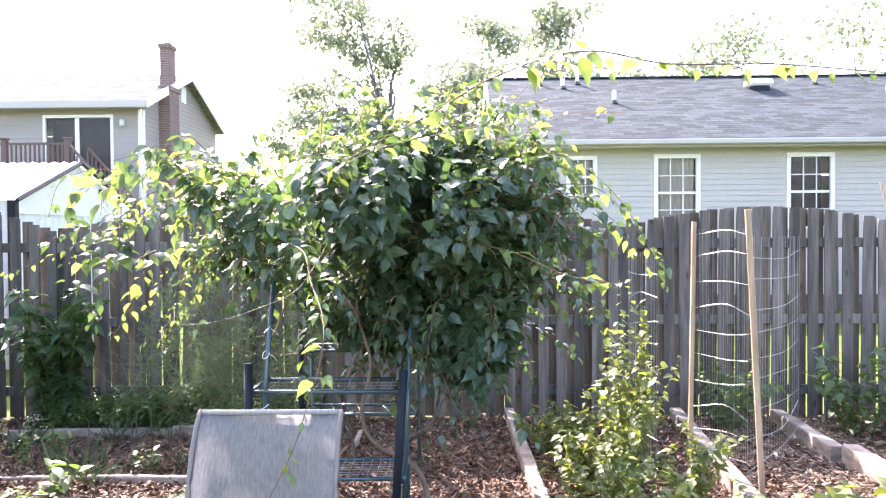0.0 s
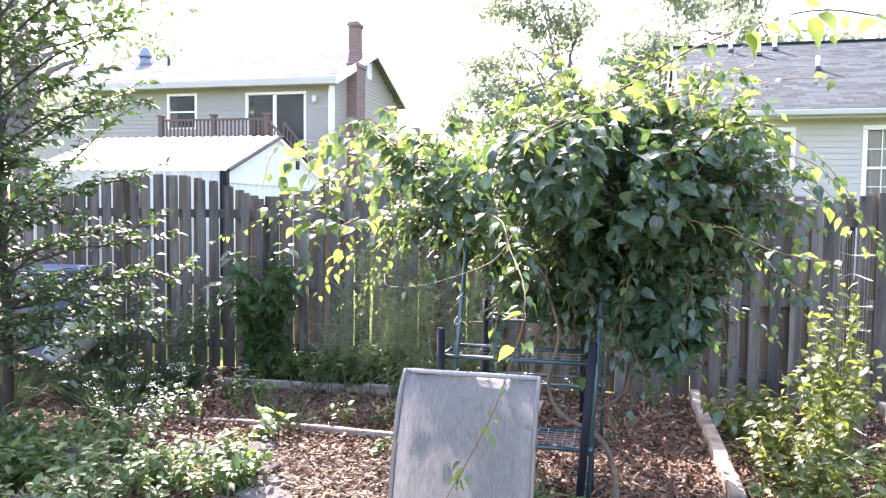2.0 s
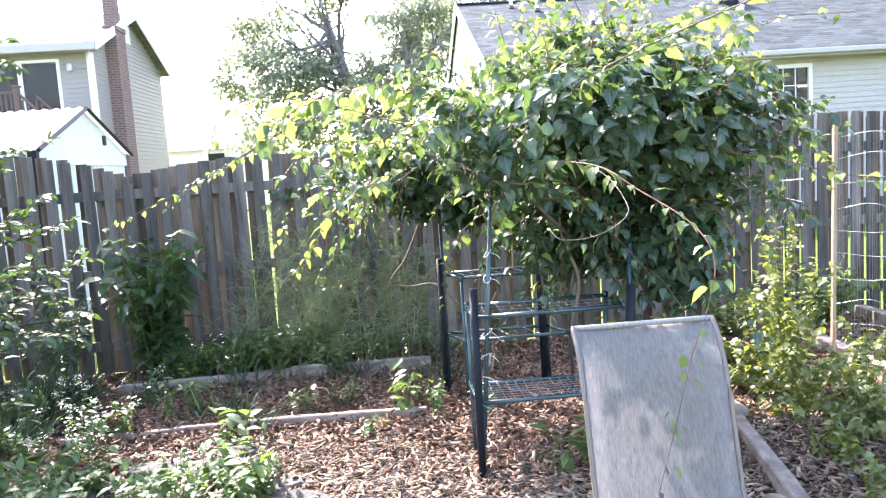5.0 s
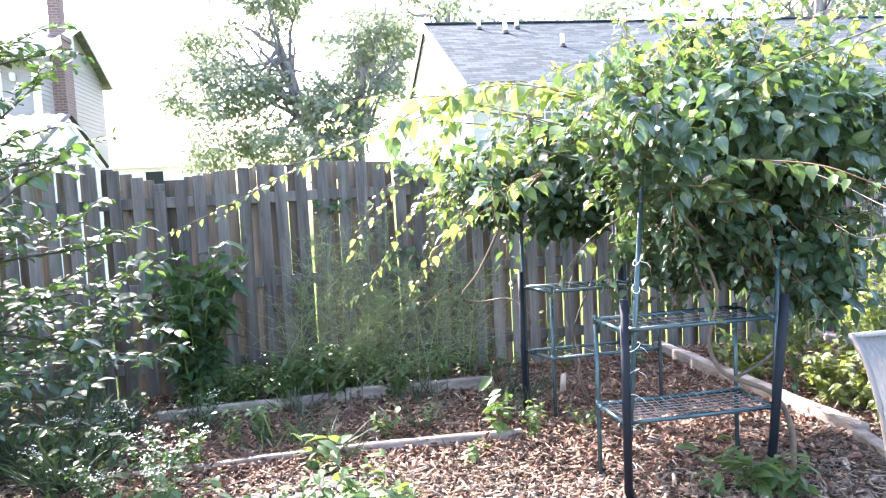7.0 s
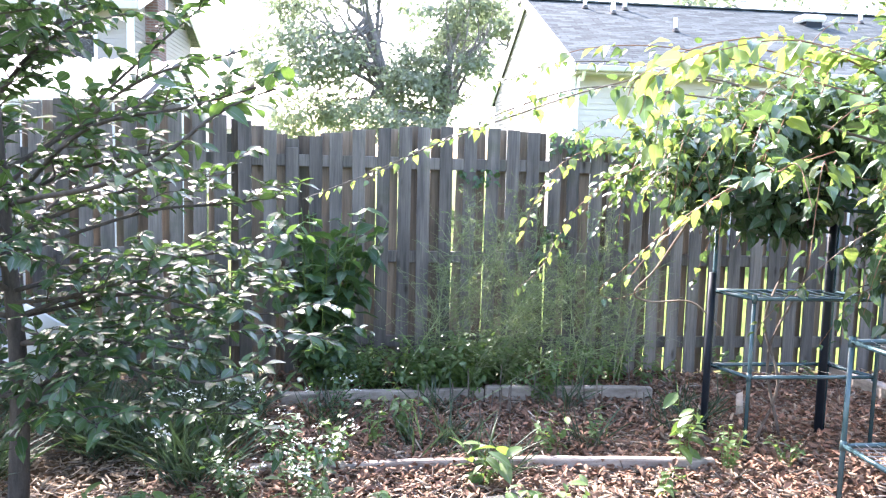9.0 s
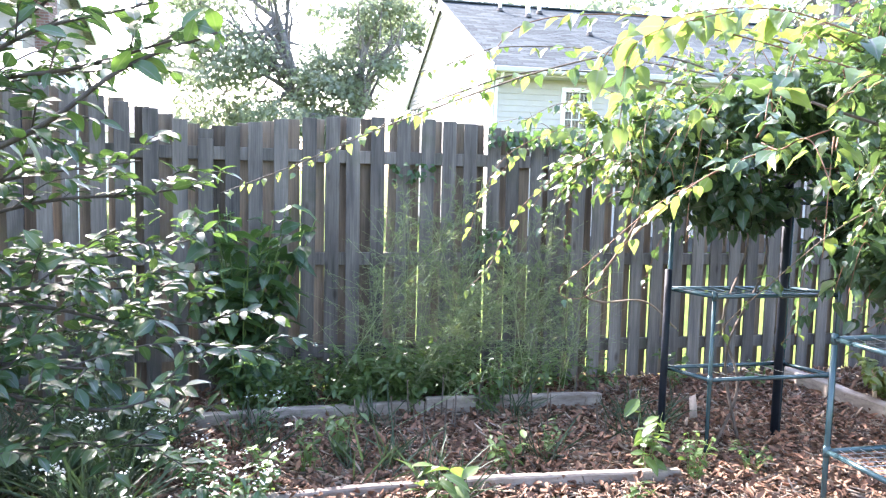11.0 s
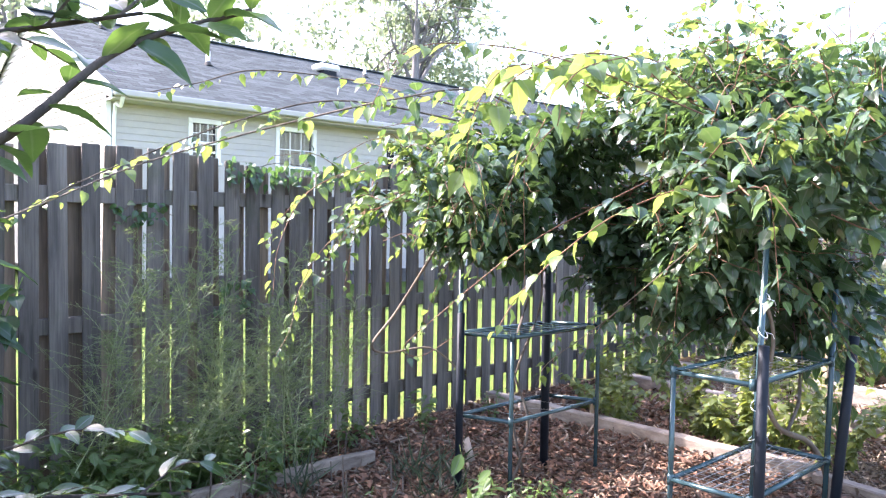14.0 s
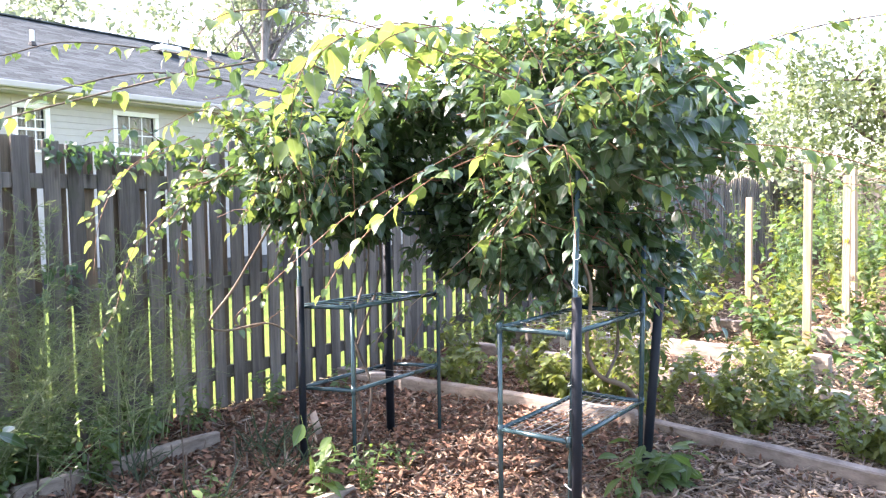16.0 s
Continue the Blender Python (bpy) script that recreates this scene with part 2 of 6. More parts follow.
def shingle_material(name, dark, light, spec=0.05):
    n = Nodes(name)
    br = n.add("TexBrick")
    br.offset = 0.5
    for key, v in (("Scale", 1.0), ("Mortar Size", 0.004), ("Brick Width", 0.32), ("Row Height", 0.14), ("Bias", 0.0)):
        br.inputs[key].default_value = v
    br.inputs["Color1"].default_value, br.inputs["Color2"].default_value, br.inputs["Mortar"].default_value = (*dark, 1), (*light, 1), (0.02, 0.02, 0.025, 1)
    sep = n.add("SeparateXYZ")
    n.link(n.add("NewGeometry").outputs["Position"], sep.inputs[0])
    c = n.add("CombineXYZ")
    n.link(sep.outputs[0], c.inputs[0])
    n.link(sep.outputs[1], c.inputs[1])
    n.link(c.outputs[0], br.inputs["Vector"])
    v = n.noise(n.position(), 60, 3)
    col = n.mix(0.4, br.outputs[0], n.ramp(v, [(0.3, (0.5, 0.5, 0.5)), (0.7, (1, 1, 1))]), "MULTIPLY")
    col = n.mix(0.12, col, n.ramp(n.noise(n.position(), 0.7, 4), [(0.35, (0.6, 0.6, 0.62)), (0.65, (1, 1, 1))]), "MULTIPLY")
    n.bump(v, 0.3, 0.01)
    return n.set(col, 0.95, 0, spec)


def brick_material():
    n = Nodes("hazed_red_brown_brick")
    br = n.add("TexBrick")
    for key, v in (("Scale", 1.0), ("Mortar Size", 0.012), ("Brick Width", 0.21), ("Row Height", 0.075)):
        br.inputs[key].default_value = v
    # brick tones greyed down to hold the haze in front of the chimney
    br.inputs["Color1"].default_value, br.inputs["Color2"].default_value, br.inputs["Mortar"].default_value = (0.15, 0.085, 0.075, 1), (0.20, 0.115, 0.10, 1), (0.22, 0.20, 0.19, 1)
    sep = n.add("SeparateXYZ")
    n.link(n.add("NewGeometry").outputs["Position"], sep.inputs[0])
    c, ad = n.add("CombineXYZ"), n.add("Math", operation="ADD")
    n.link(sep.outputs[0], ad.inputs[0])
    n.link(sep.outputs[1], ad.inputs[1])
    n.link(ad.outputs[0], c.inputs[0])
    n.link(sep.outputs[2], c.inputs[1])
    n.link(c.outputs[0], br.inputs["Vector"])
    return n.set(br.outputs[0], 0.9, 0, 0.2)


def sling_material():
    """Woven grey sling fabric with faint worn streaks."""
    n = Nodes("woven_grey_sling")
    v = n.position((1, 1, 1))
    streak = n.noise(n.position((55, 10, 10)), 3, 5, 0.7)
    weave = n.add("TexWave", wave_type="BANDS", bands_direction="Z")
    weave.inputs["Scale"].default_value, weave.inputs["Distortion"].default_value = 150, 1.2
    n.link(v, weave.inputs["Vector"])
    weave2 = n.add("TexWave", wave_type="BANDS", bands_direction="X")
    weave2.inputs["Scale"].default_value, weave2.inputs["Distortion"].default_value = 150, 1.2
    n.link(v, weave2.inputs["Vector"])
    col = n.mix(n.ramp(streak, [(0.35, (0, 0, 0)), (0.7, (1, 1, 1))]), (0.235, 0.23, 0.225), (0.40, 0.39, 0.378))
    col = n.mix(0.16, col, weave.outputs["Color"], "MULTIPLY")
    col = n.mix(0.15, col, weave2.outputs["Color"], "MULTIPLY")
    n.bump(weave.outputs["Fac"], 0.3, 0.003)
    return n.set(col, 0.55, 0, 0.4)


def glass_material():
    n = Nodes("window_glass")
    n.set((0.03, 0.035, 0.04), 0.05, 0, 0.8)
    n.bsdf.inputs["Alpha"].default_value = 0.2
    return n.mat


M["roof2"] = shingle_material("blue_grey_shingle", (0.050, 0.061, 0.064), (0.092, 0.109, 0.113))
M["roof1"] = shingle_material("pale_grey_shingle", (0.22, 0.21, 0.20), (0.32, 0.31, 0.30))
M["roof3"] = shingle_material("grey_shingle", (0.16, 0.165, 0.175), (0.25, 0.255, 0.265), 0.0)
M["brick"] = brick_material()
M["sling"] = sling_material()
M["glass"] = glass_material()

# ---- mesh helpers ----
RNG = np.random.RandomState(7)


def mesh_from(name, verts, faces, mat, smooth=False):
    me = bpy.data.meshes.new(name)
    me.from_pydata([tuple(v) for v in verts], [], [tuple(f) for f in faces])
    if name == "leaf":
        rib = me.attributes.new("rib", "FLOAT", "POINT")
        rib.data.foreach_set("value", np.array([1.0 if abs(v[0]) > 1e-6 else 0.0 for v in verts], np.float32))
    me.materials.append(mat)
    if smooth:
        me.polygons.foreach_set("use_smooth", [True] * len(me.polygons))
    me.update()
    return me


def bm_mesh(name, bm, mat, smooth=False):
    me = bpy.data.meshes.new(name)
    bm.normal_update()
    bm.to_mesh(me)
    bm.free()
    me.materials.append(mat)
    if smooth:
        me.polygons.foreach_set("use_smooth", [True] * len(me.polygons))
    return me


def part(name, data, mat=None, parent=None, label="", smooth=False, kind=""):
    """Links one mesh (a bmesh or mesh data) as a part of a thing."""
    if isinstance(data, bmesh.types.BMesh):
        data = bm_mesh(name, data, mat, smooth)
    ob = new(name, data)
    if parent is not None:
        ob.parent = parent
    return tagged(ob, label=label, kind=kind)


def thing(name, label, category, place=(0, 0, 0), group="", kind=""):
    ob = new(name)
    ob.location = place
    ob.empty_display_size = 0.1
    return tagged(ob, label, category, group, kind)


def box(bm, lo, hi, bevel=0.0, m=None):
    r = bmesh.ops.create_cube(bm, size=1.0)
    vs = r["verts"]
    c, s = [(p + q) / 2 for p, q in zip(lo, hi)], [q - p for p, q in zip(lo, hi)]
    for v in vs:
        v.co = Vector((c[0] + v.co.x * s[0], c[1] + v.co.y * s[1], c[2] + v.co.z * s[2]))
    if bevel:
        es = list({e for v in vs for e in v.link_edges})
        out = bmesh.ops.bevel(bm, geom=es, offset=bevel, segments=1, affect="EDGES")
        vs = list({v for f in out["faces"] for v in f.verts} | {v for v in vs if v.is_valid})
    if m is not None:
        for v in vs:
            v.co = m @ v.co
    return vs


def boxed(*args, **kw):
    bm = bmesh.new()
    box(bm, *args, **kw)
    return bm


def tube(bm, pts, r0, r1=None, sides=6, cap=True):
    """A tapered tube along a line of points."""
    r1 = r0 if r1 is None else r1
    pts = [Vector(p) for p in pts]
    rings, up = [], Vector((0, 0, 1))
    for i, p in enumerate(pts):
        d = (pts[min(i + 1, len(pts) - 1)] - pts[max(i - 1, 0)]).normalized()
        u = d.cross(up if abs(d.z) < 0.95 else Vector((1, 0, 0))).normalized()
        w = d.cross(u)
        r = r0 + (r1 - r0) * i / max(1, len(pts) - 1)
        rings.append([bm.verts.new(p + r * (math.cos(k * math.tau / sides) * u + math.sin(k * math.tau / sides) * w)) for k in range(sides)])
    for a, b in zip(rings, rings[1:]):
        for k in range(sides):
            bm.faces.new((a[k], a[(k + 1) % sides], b[(k + 1) % sides], b[k]))
    if cap:
        bm.faces.new(rings[0][::-1])
        bm.faces.new(rings[-1])


def tubed(pts, r0, r1=None, sides=6):
    bm = bmesh.new()
    tube(bm, pts, r0, r1, sides)
    return bm


def spline(pts, n=6):
    """A smooth line through the given points."""
    p = [Vector(q) for q in pts]
    p = [2 * p[0] - p[1], *p, 2 * p[-1] - p[-2]]
    out = []
    for i in range(1, len(p) - 2):
        for k in range(n):
            t = k / n
            out.append(0.5 * ((2 * p[i]) + (p[i + 1] - p[i - 1]) * t + (2 * p[i - 1] - 5 * p[i] + 4 * p[i + 1] - p[i + 2]) * t * t + (3 * p[i] - p[i - 1] - 3 * p[i + 1] + p[i + 2]) * t**3))
    return out + [p[-2]]


def leaf_shape(rows, fold=0.10, droop=0.25, wave=0.0):
    """Blade of unit length along +y: rows of (along, half width)."""
    verts, faces = [(0, 0, 0)], []
    for i, (s, w) in enumerate(rows):
        z = -droop * s * s
        for side in (-1, 0, 1):
            verts.append((side * w, s, z + fold * abs(side) * w * 2 + wave * math.sin(i * 2.1 + side)))
    verts.append((0, 1, -droop))
    n = len(rows)
    faces += [(0, 2, 1), (0, 3, 2)]
    for i in range(n - 1):
        a, b = 1 + 3 * i, 4 + 3 * i
        faces += [(a, a + 1, b + 1, b), (a + 1, a + 2, b + 2, b + 1)]
    a, t = 1 + 3 * (n - 1), 1 + 3 * n
    faces += [(a, a + 1, t), (a + 1, a + 2, t)]
    return np.array(verts, float), faces


HEART = leaf_shape([(-0.02, 0.11), (0.07, 0.22), (0.21, 0.30), (0.38, 0.315), (0.55, 0.255), (0.72, 0.155), (0.87, 0.06)], 0.11, 0.38, 0.022)
OVAL = leaf_shape([(0.12, 0.115), (0.32, 0.215), (0.55, 0.235), (0.78, 0.15)], 0.12, 0.25)
SIMPLE = leaf_shape([(0.5, 0.30)], 0.15, 0.2)
BLADE = leaf_shape([(0.4, 0.016), (0.75, 0.012)], 0.3, 0.35)
NEEDLE = leaf_shape([(0.5, 0.05)], 0.2, 0.1)


def norm(a):
    return a / np.maximum(np.linalg.norm(a, axis=-1, keepdims=True), 1e-9)


def basis(d, n):
    d = norm(d)
    x = norm(np.cross(d, n))
    return np.stack([x, d, np.cross(x, d)], 1)


def cloud_mesh(name, p, d, n, size, shape, mat):
    """Many blades in one mesh, at points p, along d, with upper side n."""
    tv, tf = shape
    p, size = np.asarray(p, float), np.asarray(size, float)
    v = p[:, None] + size[:, None, None] * np.einsum("vk,lkj->lvj", tv, basis(np.asarray(d, float), np.asarray(n, float)))
    nv = len(tv)
    loops = np.concatenate([np.array(f) for f in tf])
    starts = np.cumsum([0] + [len(f) for f in tf[:-1]])
    count = len(p)
    me = bpy.data.meshes.new(name)
    me.vertices.add(count * nv)
    me.vertices.foreach_set("co", v.ravel())
    me.loops.add(count * len(loops))
    me.loops.foreach_set("vertex_index", (loops[None] + nv * np.arange(count)[:, None]).ravel().astype(np.int32))
    me.polygons.add(count * len(tf))
    me.polygons.foreach_set("loop_start", (starts[None] + len(loops) * np.arange(count)[:, None]).ravel().astype(np.int32))
    rib = me.attributes.new("rib", "FLOAT", "POINT")
    rib.data.foreach_set("value", np.tile((np.abs(tv[:, 0]) > 1e-6).astype(np.float32), count))
    me.materials.append(mat)
    me.polygons.foreach_set("use_smooth", [True] * (count * len(tf)))
    me.update(calc_edges=True)
    me.validate()
    return me


def rand_dir(n, up=0.0):
    v = RNG.normal(size=(n, 3))
    v[:, 2] += up
    return norm(v)


def foliage_frames(outward, droop=0.6, jitter=0.6):
    """Directions and normals of leaves on a crown whose surface faces outward."""
    k = len(outward)
    d = outward * np.array([1, 1, 0.3]) + RNG.normal(size=(k, 3)) * jitter
    d[:, 2] -= droop
    n = outward * 0.6 + RNG.normal(size=(k, 3)) * 0.35
    n[:, 2] += 0.7
    return norm(d), norm(n)


def shell(blobs, count, inner=0.72):
    """Points and outward directions over a union of ellipsoids."""
    blobs = [(np.array(c, float), np.array(r, float)) for c, r in blobs]
    area = np.array([(r[0] * r[1] + r[0] * r[2] + r[1] * r[2]) for _, r in blobs])
    ps, ns = [], []
    while sum(map(len, ps)) < count:
        k = RNG.choice(len(blobs), p=area / area.sum())
        c, r = blobs[k]
        u = rand_dir(30)
        rad = inner + (1.06 - inner) * RNG.rand(30, 1) ** 0.6
        p = c + u * r * rad
        keep = np.ones(30, bool)
        for j, (c2, r2) in enumerate(blobs):
            if j != k:
                keep &= (((p - c2) / r2) ** 2).sum(1) > 0.5
        ps.append(p[keep])
        ns.append(norm(u / r)[keep])
    p, n = np.concatenate(ps), np.concatenate(ns)
    pick = RNG.permutation(len(p))[:count]
    return p[pick], n[pick]


# ---- ground: one sheet to the horizon ----
def ground_sheet():
    near = list(np.arange(-7.0, 12.01, 0.25))
    xs = [-900, -300, -120, -60, -30, -18, -11] + near + [16, 22, 30, 60, 120, 300, 900]
    near = list(np.arange(0.0, 11.01, 0.25))
    ys = [-900, -300, -100, -50, -25, -12, -6, -3] + near + [14, 20, 30, 45, 80, 150, 300, 900]
    verts = []
    for y in ys:
        for x in xs:
            inside = -7 < x < 12 and 0 < y < 9
            z = 0.025 * noise.noise(Vector((x * 1.3, y * 1.3, 0))) + 0.012 * noise.noise(Vector((x * 5, y * 5, 3))) if inside else 0.0
            verts.append((x, y, z - 0.01))
    w = len(xs)
    faces = [(j * w + i, j * w + i + 1, (j + 1) * w + i + 1, (j + 1) * w + i) for j in range(len(ys) - 1) for i in range(w - 1)]
    ob = new("ground", mesh_from("ground", verts, faces, M["ground"], True))
    return tagged(ob, "bare brown garden soil running into mown lawn beyond the fence", "ground", kind="structure")


ground_sheet()


# ---- board fence ----
FENCE_Y = 9.13
JOINTS = [-9.4, -7.0, -4.55, -2.12, 0.24, 2.95, 5.42, 7.9, 10.3, 12.7, 15.1, 17.5, 19.9]
DIP = 1.68


def fence_top(x):
    for a, b in zip(JOINTS, JOINTS[1:]):
        if a <= x <= b:
            u = (2 * x - a - b) / (b - a)
            rise = 0.24 if b < -2 else 0.115 if b < 0.5 else 0.17
            return DIP + rise * (1 - u * u)
    return DIP


def build_fence():
    fence = thing("fence", "weathered grey wooden board fence with arched panel tops", "fence", (0, FENCE_Y, 0), kind="structure")
    boards = []
    for k in range(4):
        bm = bmesh.new()
        box(bm, (-0.0455, -0.009, 0), (0.0455, 0.009, 1), 0.003)
        for v in bm.verts:
            v.co.x += 0.0025 * math.sin(3.1 * v.co.z + k) * (1 if k % 2 else -1)
            v.co.y += 0.002 * math.sin(2.0 * v.co.z + 2 * k)
        boards.append(bm)
    front = [bm_mesh("slat", bm.copy(), M["board"]) for bm in boards]
    back = [bm_mesh("slat", bm, M["backboard"]) for bm in boards]
    pitch = 0.1562
    x0 = -0.557
    for i in range(-58, 132):
        for side, kinds in ((-1, front), (1, back)):
            x = x0 + pitch * (i + (0.5 if side > 0 else 0)) + RNG.normal(0, 0.005)
            if not JOINTS[0] < x < JOINTS[-1]:
                continue
            low = -0.01 + RNG.rand() * 0.02
            ob = part("slat", kinds[RNG.randint(4)], parent=fence)
            ob.location = (x, side * 0.029, low)
            ob.rotation_euler = (0, RNG.normal(0, 0.006), RNG.normal(0, 0.02))
            ob.scale = (1.0, 1.0, fence_top(x) - low + RNG.normal(0, 0.004))
    for a, b in zip(JOINTS, JOINTS[1:]):
        for z in (0.24, 0.86, 1.53):
            part("rail", boxed((a + 0.03, -0.019, z - 0.042), (b - 0.03, 0.019, z + 0.042), 0.004), M["board"], fence)
    for x in JOINTS:
        part("post", boxed((x - 0.045, -0.042, -0.02), (x + 0.045, 0.048, DIP - 0.06), 0.005), M["board"], fence)
    return fence


# ---- raised bed timbers ----
def timber(a, b, top, wide=0.09, label="weathered grey bed edging timber half sunk in mulch"):
    a, b = Vector((*a, 0)), Vector((*b, 0))
    length = (b - a).length
    bm = bmesh.new()
    box(bm, (0, -wide / 2, -0.05), (length, wide / 2, top), 0.008)
    bmesh.ops.subdivide_edges(bm, edges=[e for e in bm.edges if e.calc_length() > 0.4], cuts=8)
    k = RNG.rand() * 50
    for v in bm.verts:
        v.co += Vector((0, 0.006, 0.006)) * noise.noise(Vector((v.co.x * 3 + k, v.co.y, v.co.z)))
    ob = new("bed_timber", bm_mesh("bed_timber", bm, M["timber"]))
    ob.matrix_world = Matrix.Translation(a) @ Matrix.Rotation(math.atan2(b.y - a.y, b.x - a.x), 4, "Z")
    return tagged(ob, label, "timber", "raised bed timbers")


for a, b, top, wide in [
    ((-2.12, 8.37), (-0.82, 8.455), 0.085, 0.05), ((-0.81, 8.455), (0.30, 8.42), 0.10, 0.05),
    ((-2.15, 7.30), (-0.975, 7.345), 0.045, 0.05), ((-0.965, 7.345), (0.20, 7.28), 0.055, 0.05),
    ((1.94, 9.05), (1.99, 6.60), 0.10, 0.085), ((1.94, 6.58), (1.56, 4.70), 0.085, 0.08),
    ((3.38, 9.0), (3.28, 7.75), 0.11, 0.10), ((3.28, 7.74), (3.12, 5.6), 0.11, 0.10),
    ((4.20, 8.9), (4.16, 7.75), 0.12, 0.10), ((4.22, 7.7), (4.16, 5.9), 0.15, 0.12),
    ((5.9, 8.8), (5.7, 5.2), 0.12, 0.10), ((1.6, 4.66), (2.5, 4.45), 0.14, 0.10),
]:
    timber(a, b, top, wide)


# ---- plant racks ----
def rack(name, x0, x1, y0, y1, levels, poles, label, grids, skew=0.0):
    r = thing(name, label, "plant rack", ((x0 + x1) / 2, (y0 + y1) / 2, 0), "racks under the vine")
    cx, cy = (x0 + x1) / 2, (y0 + y1) / 2

    def at(x, y, z):
        return (x - cx + skew * (y1 - y) / (y1 - y0), y - cy, z)

    for (x, y, top, rad, mat, lean, lean_y) in poles:
        bm = tubed([(x - cx, y - cy, -0.02), (x - cx + lean * 0.5, y - cy + lean_y * 0.5, top / 2), (x - cx + lean, y - cy + lean_y, top)], rad, sides=10)
        part("post", bm, M[mat], r, "dark plastic post" if mat == "darktube" else "", True)
    for z, (across, lengthwise, rad, mat) in zip(levels, grids):
        sh = part("shelf", tubed([at(x0, y0, z), at(x1, y0, z)], 0.0115, sides=8), M["tube"], r, "", True)
        for p, q in (((x0, y1), (x1, y1)), ((x0, y0), (x0, y1)), ((x1, y0), (x1, y1))):
            part("shelf_tube", tubed([at(*p, z), at(*q, z)], 0.0115, sides=8), M["tube"], sh, "", True)
        for x in np.linspace(x0, x1, across + 2)[1:-1]:
            part("shelf_wire", tubed([at(x, y0 + 0.006, z + 0.004), at(x + 0.004 * RNG.normal(), cy, z - 0.003), at(x, y1 - 0.006, z + 0.004)], rad, sides=5), M[mat], sh)
        for y in np.linspace(y0, y1, lengthwise + 2)[1:-1]:
            part("shelf_wire", tubed([at(x0, y, z), at(cx, y + 0.003 * RNG.normal(), z - 0.005), at(x1, y, z)], rad, sides=5), M[mat], sh)
        for x, y in ((x0, y0), (x1, y0), (x0, y1), (x1, y1)):
            bm = tubed([at(x, y, z - 0.022), at(x, y, z + 0.022)], 0.0145, sides=8)
            part("joint", bm, M["tube"], sh, "", True)
    return r


rack_near = rack("plant_rack", 0.43, 1.215, 6.265, 6.60, (0.375, 0.825), [
    (0.43, 6.265, 1.50, 0.0125, "tube", 0.13, 0.02), (0.43, 6.60, 0.84, 0.0115, "tube", 0.0, 0.0),
    (1.215, 6.60, 0.84, 0.0115, "tube", 0.0, 0.0), (1.205, 6.27, 1.15, 0.0125, "tube", 0.05, 0.0),
    (0.424, 6.228, 0.98, 0.021, "darktube", 0.006, 0.0), (1.162, 6.225, 0.95, 0.023, "darktube", 0.064, -0.05)],
    "teal coated tube rack with wire shelves tied under the vine", [(15, 7, 0.0014, "wire"), (9, 3, 0.0008, "wire")])
rack_far = rack("plant_rack", 0.40, 1.13, 7.545, 7.825, (0.405, 0.84), [
    (0.40, 7.825, 1.30, 0.0125, "tube", 0.0, 0.0), (0.50, 7.545, 0.85, 0.0115, "tube", 0.0, 0.0),
    (1.13, 7.825, 1.33, 0.0125, "tube", 0.0, 0.0), (1.23, 7.535, 1.33, 0.0115, "tube", 0.0, 0.0),
    (0.375, 7.795, 0.95, 0.020, "darktube", 0.0, 0.0), (1.09, 7.80, 1.45, 0.025, "darktube", -0.01, 0.0)],
    "dark teal tube rack standing near the fence", [(3, 0, 0.0008, "wire"), (8, 5, 0.0026, "tube")], 0.10)
part("top_bar", tubed([(0.465, -0.15, 1.32), (0.365, 0.14, 1.32), (0.05, 0.145, 1.32)], 0.0115, sides=8), M["tube"], rack_far, "", True)


def ties():
    for k, z in enumerate((0.74, 0.62, 0.50, 0.36, 0.17, 1.02, 1.15)):
        x, y = 0.439 + 0.07 * z, 6.262 + 0.008 * z
        bm, wide = bmesh.new(), 0.029 if z < 0.95 else 0.018
        ring = [(wide * math.cos(q), wide * math.sin(q), 0.02 * math.cos(q + k)) for q in np.linspace(0, math.tau, 13)]
        tube(bm, ring, 0.0018, sides=5, cap=False)
        tube(bm, [(wide, 0, 0), (0.045, -0.02, -0.01), (0.06, -0.02, -0.03)], 0.0014, sides=5)
        ob = new("plant_tie", bm_mesh("plant_tie", bm, M["bluetie"] if k in (3,) else M["tie"], True))
        ob.location = (x, y, z)
        tagged(ob, "teal twist tie knotted round the rack post" if k in (3,) else "white twist tie wound round the rack post", "tie", "ties on the rack post")


ties()


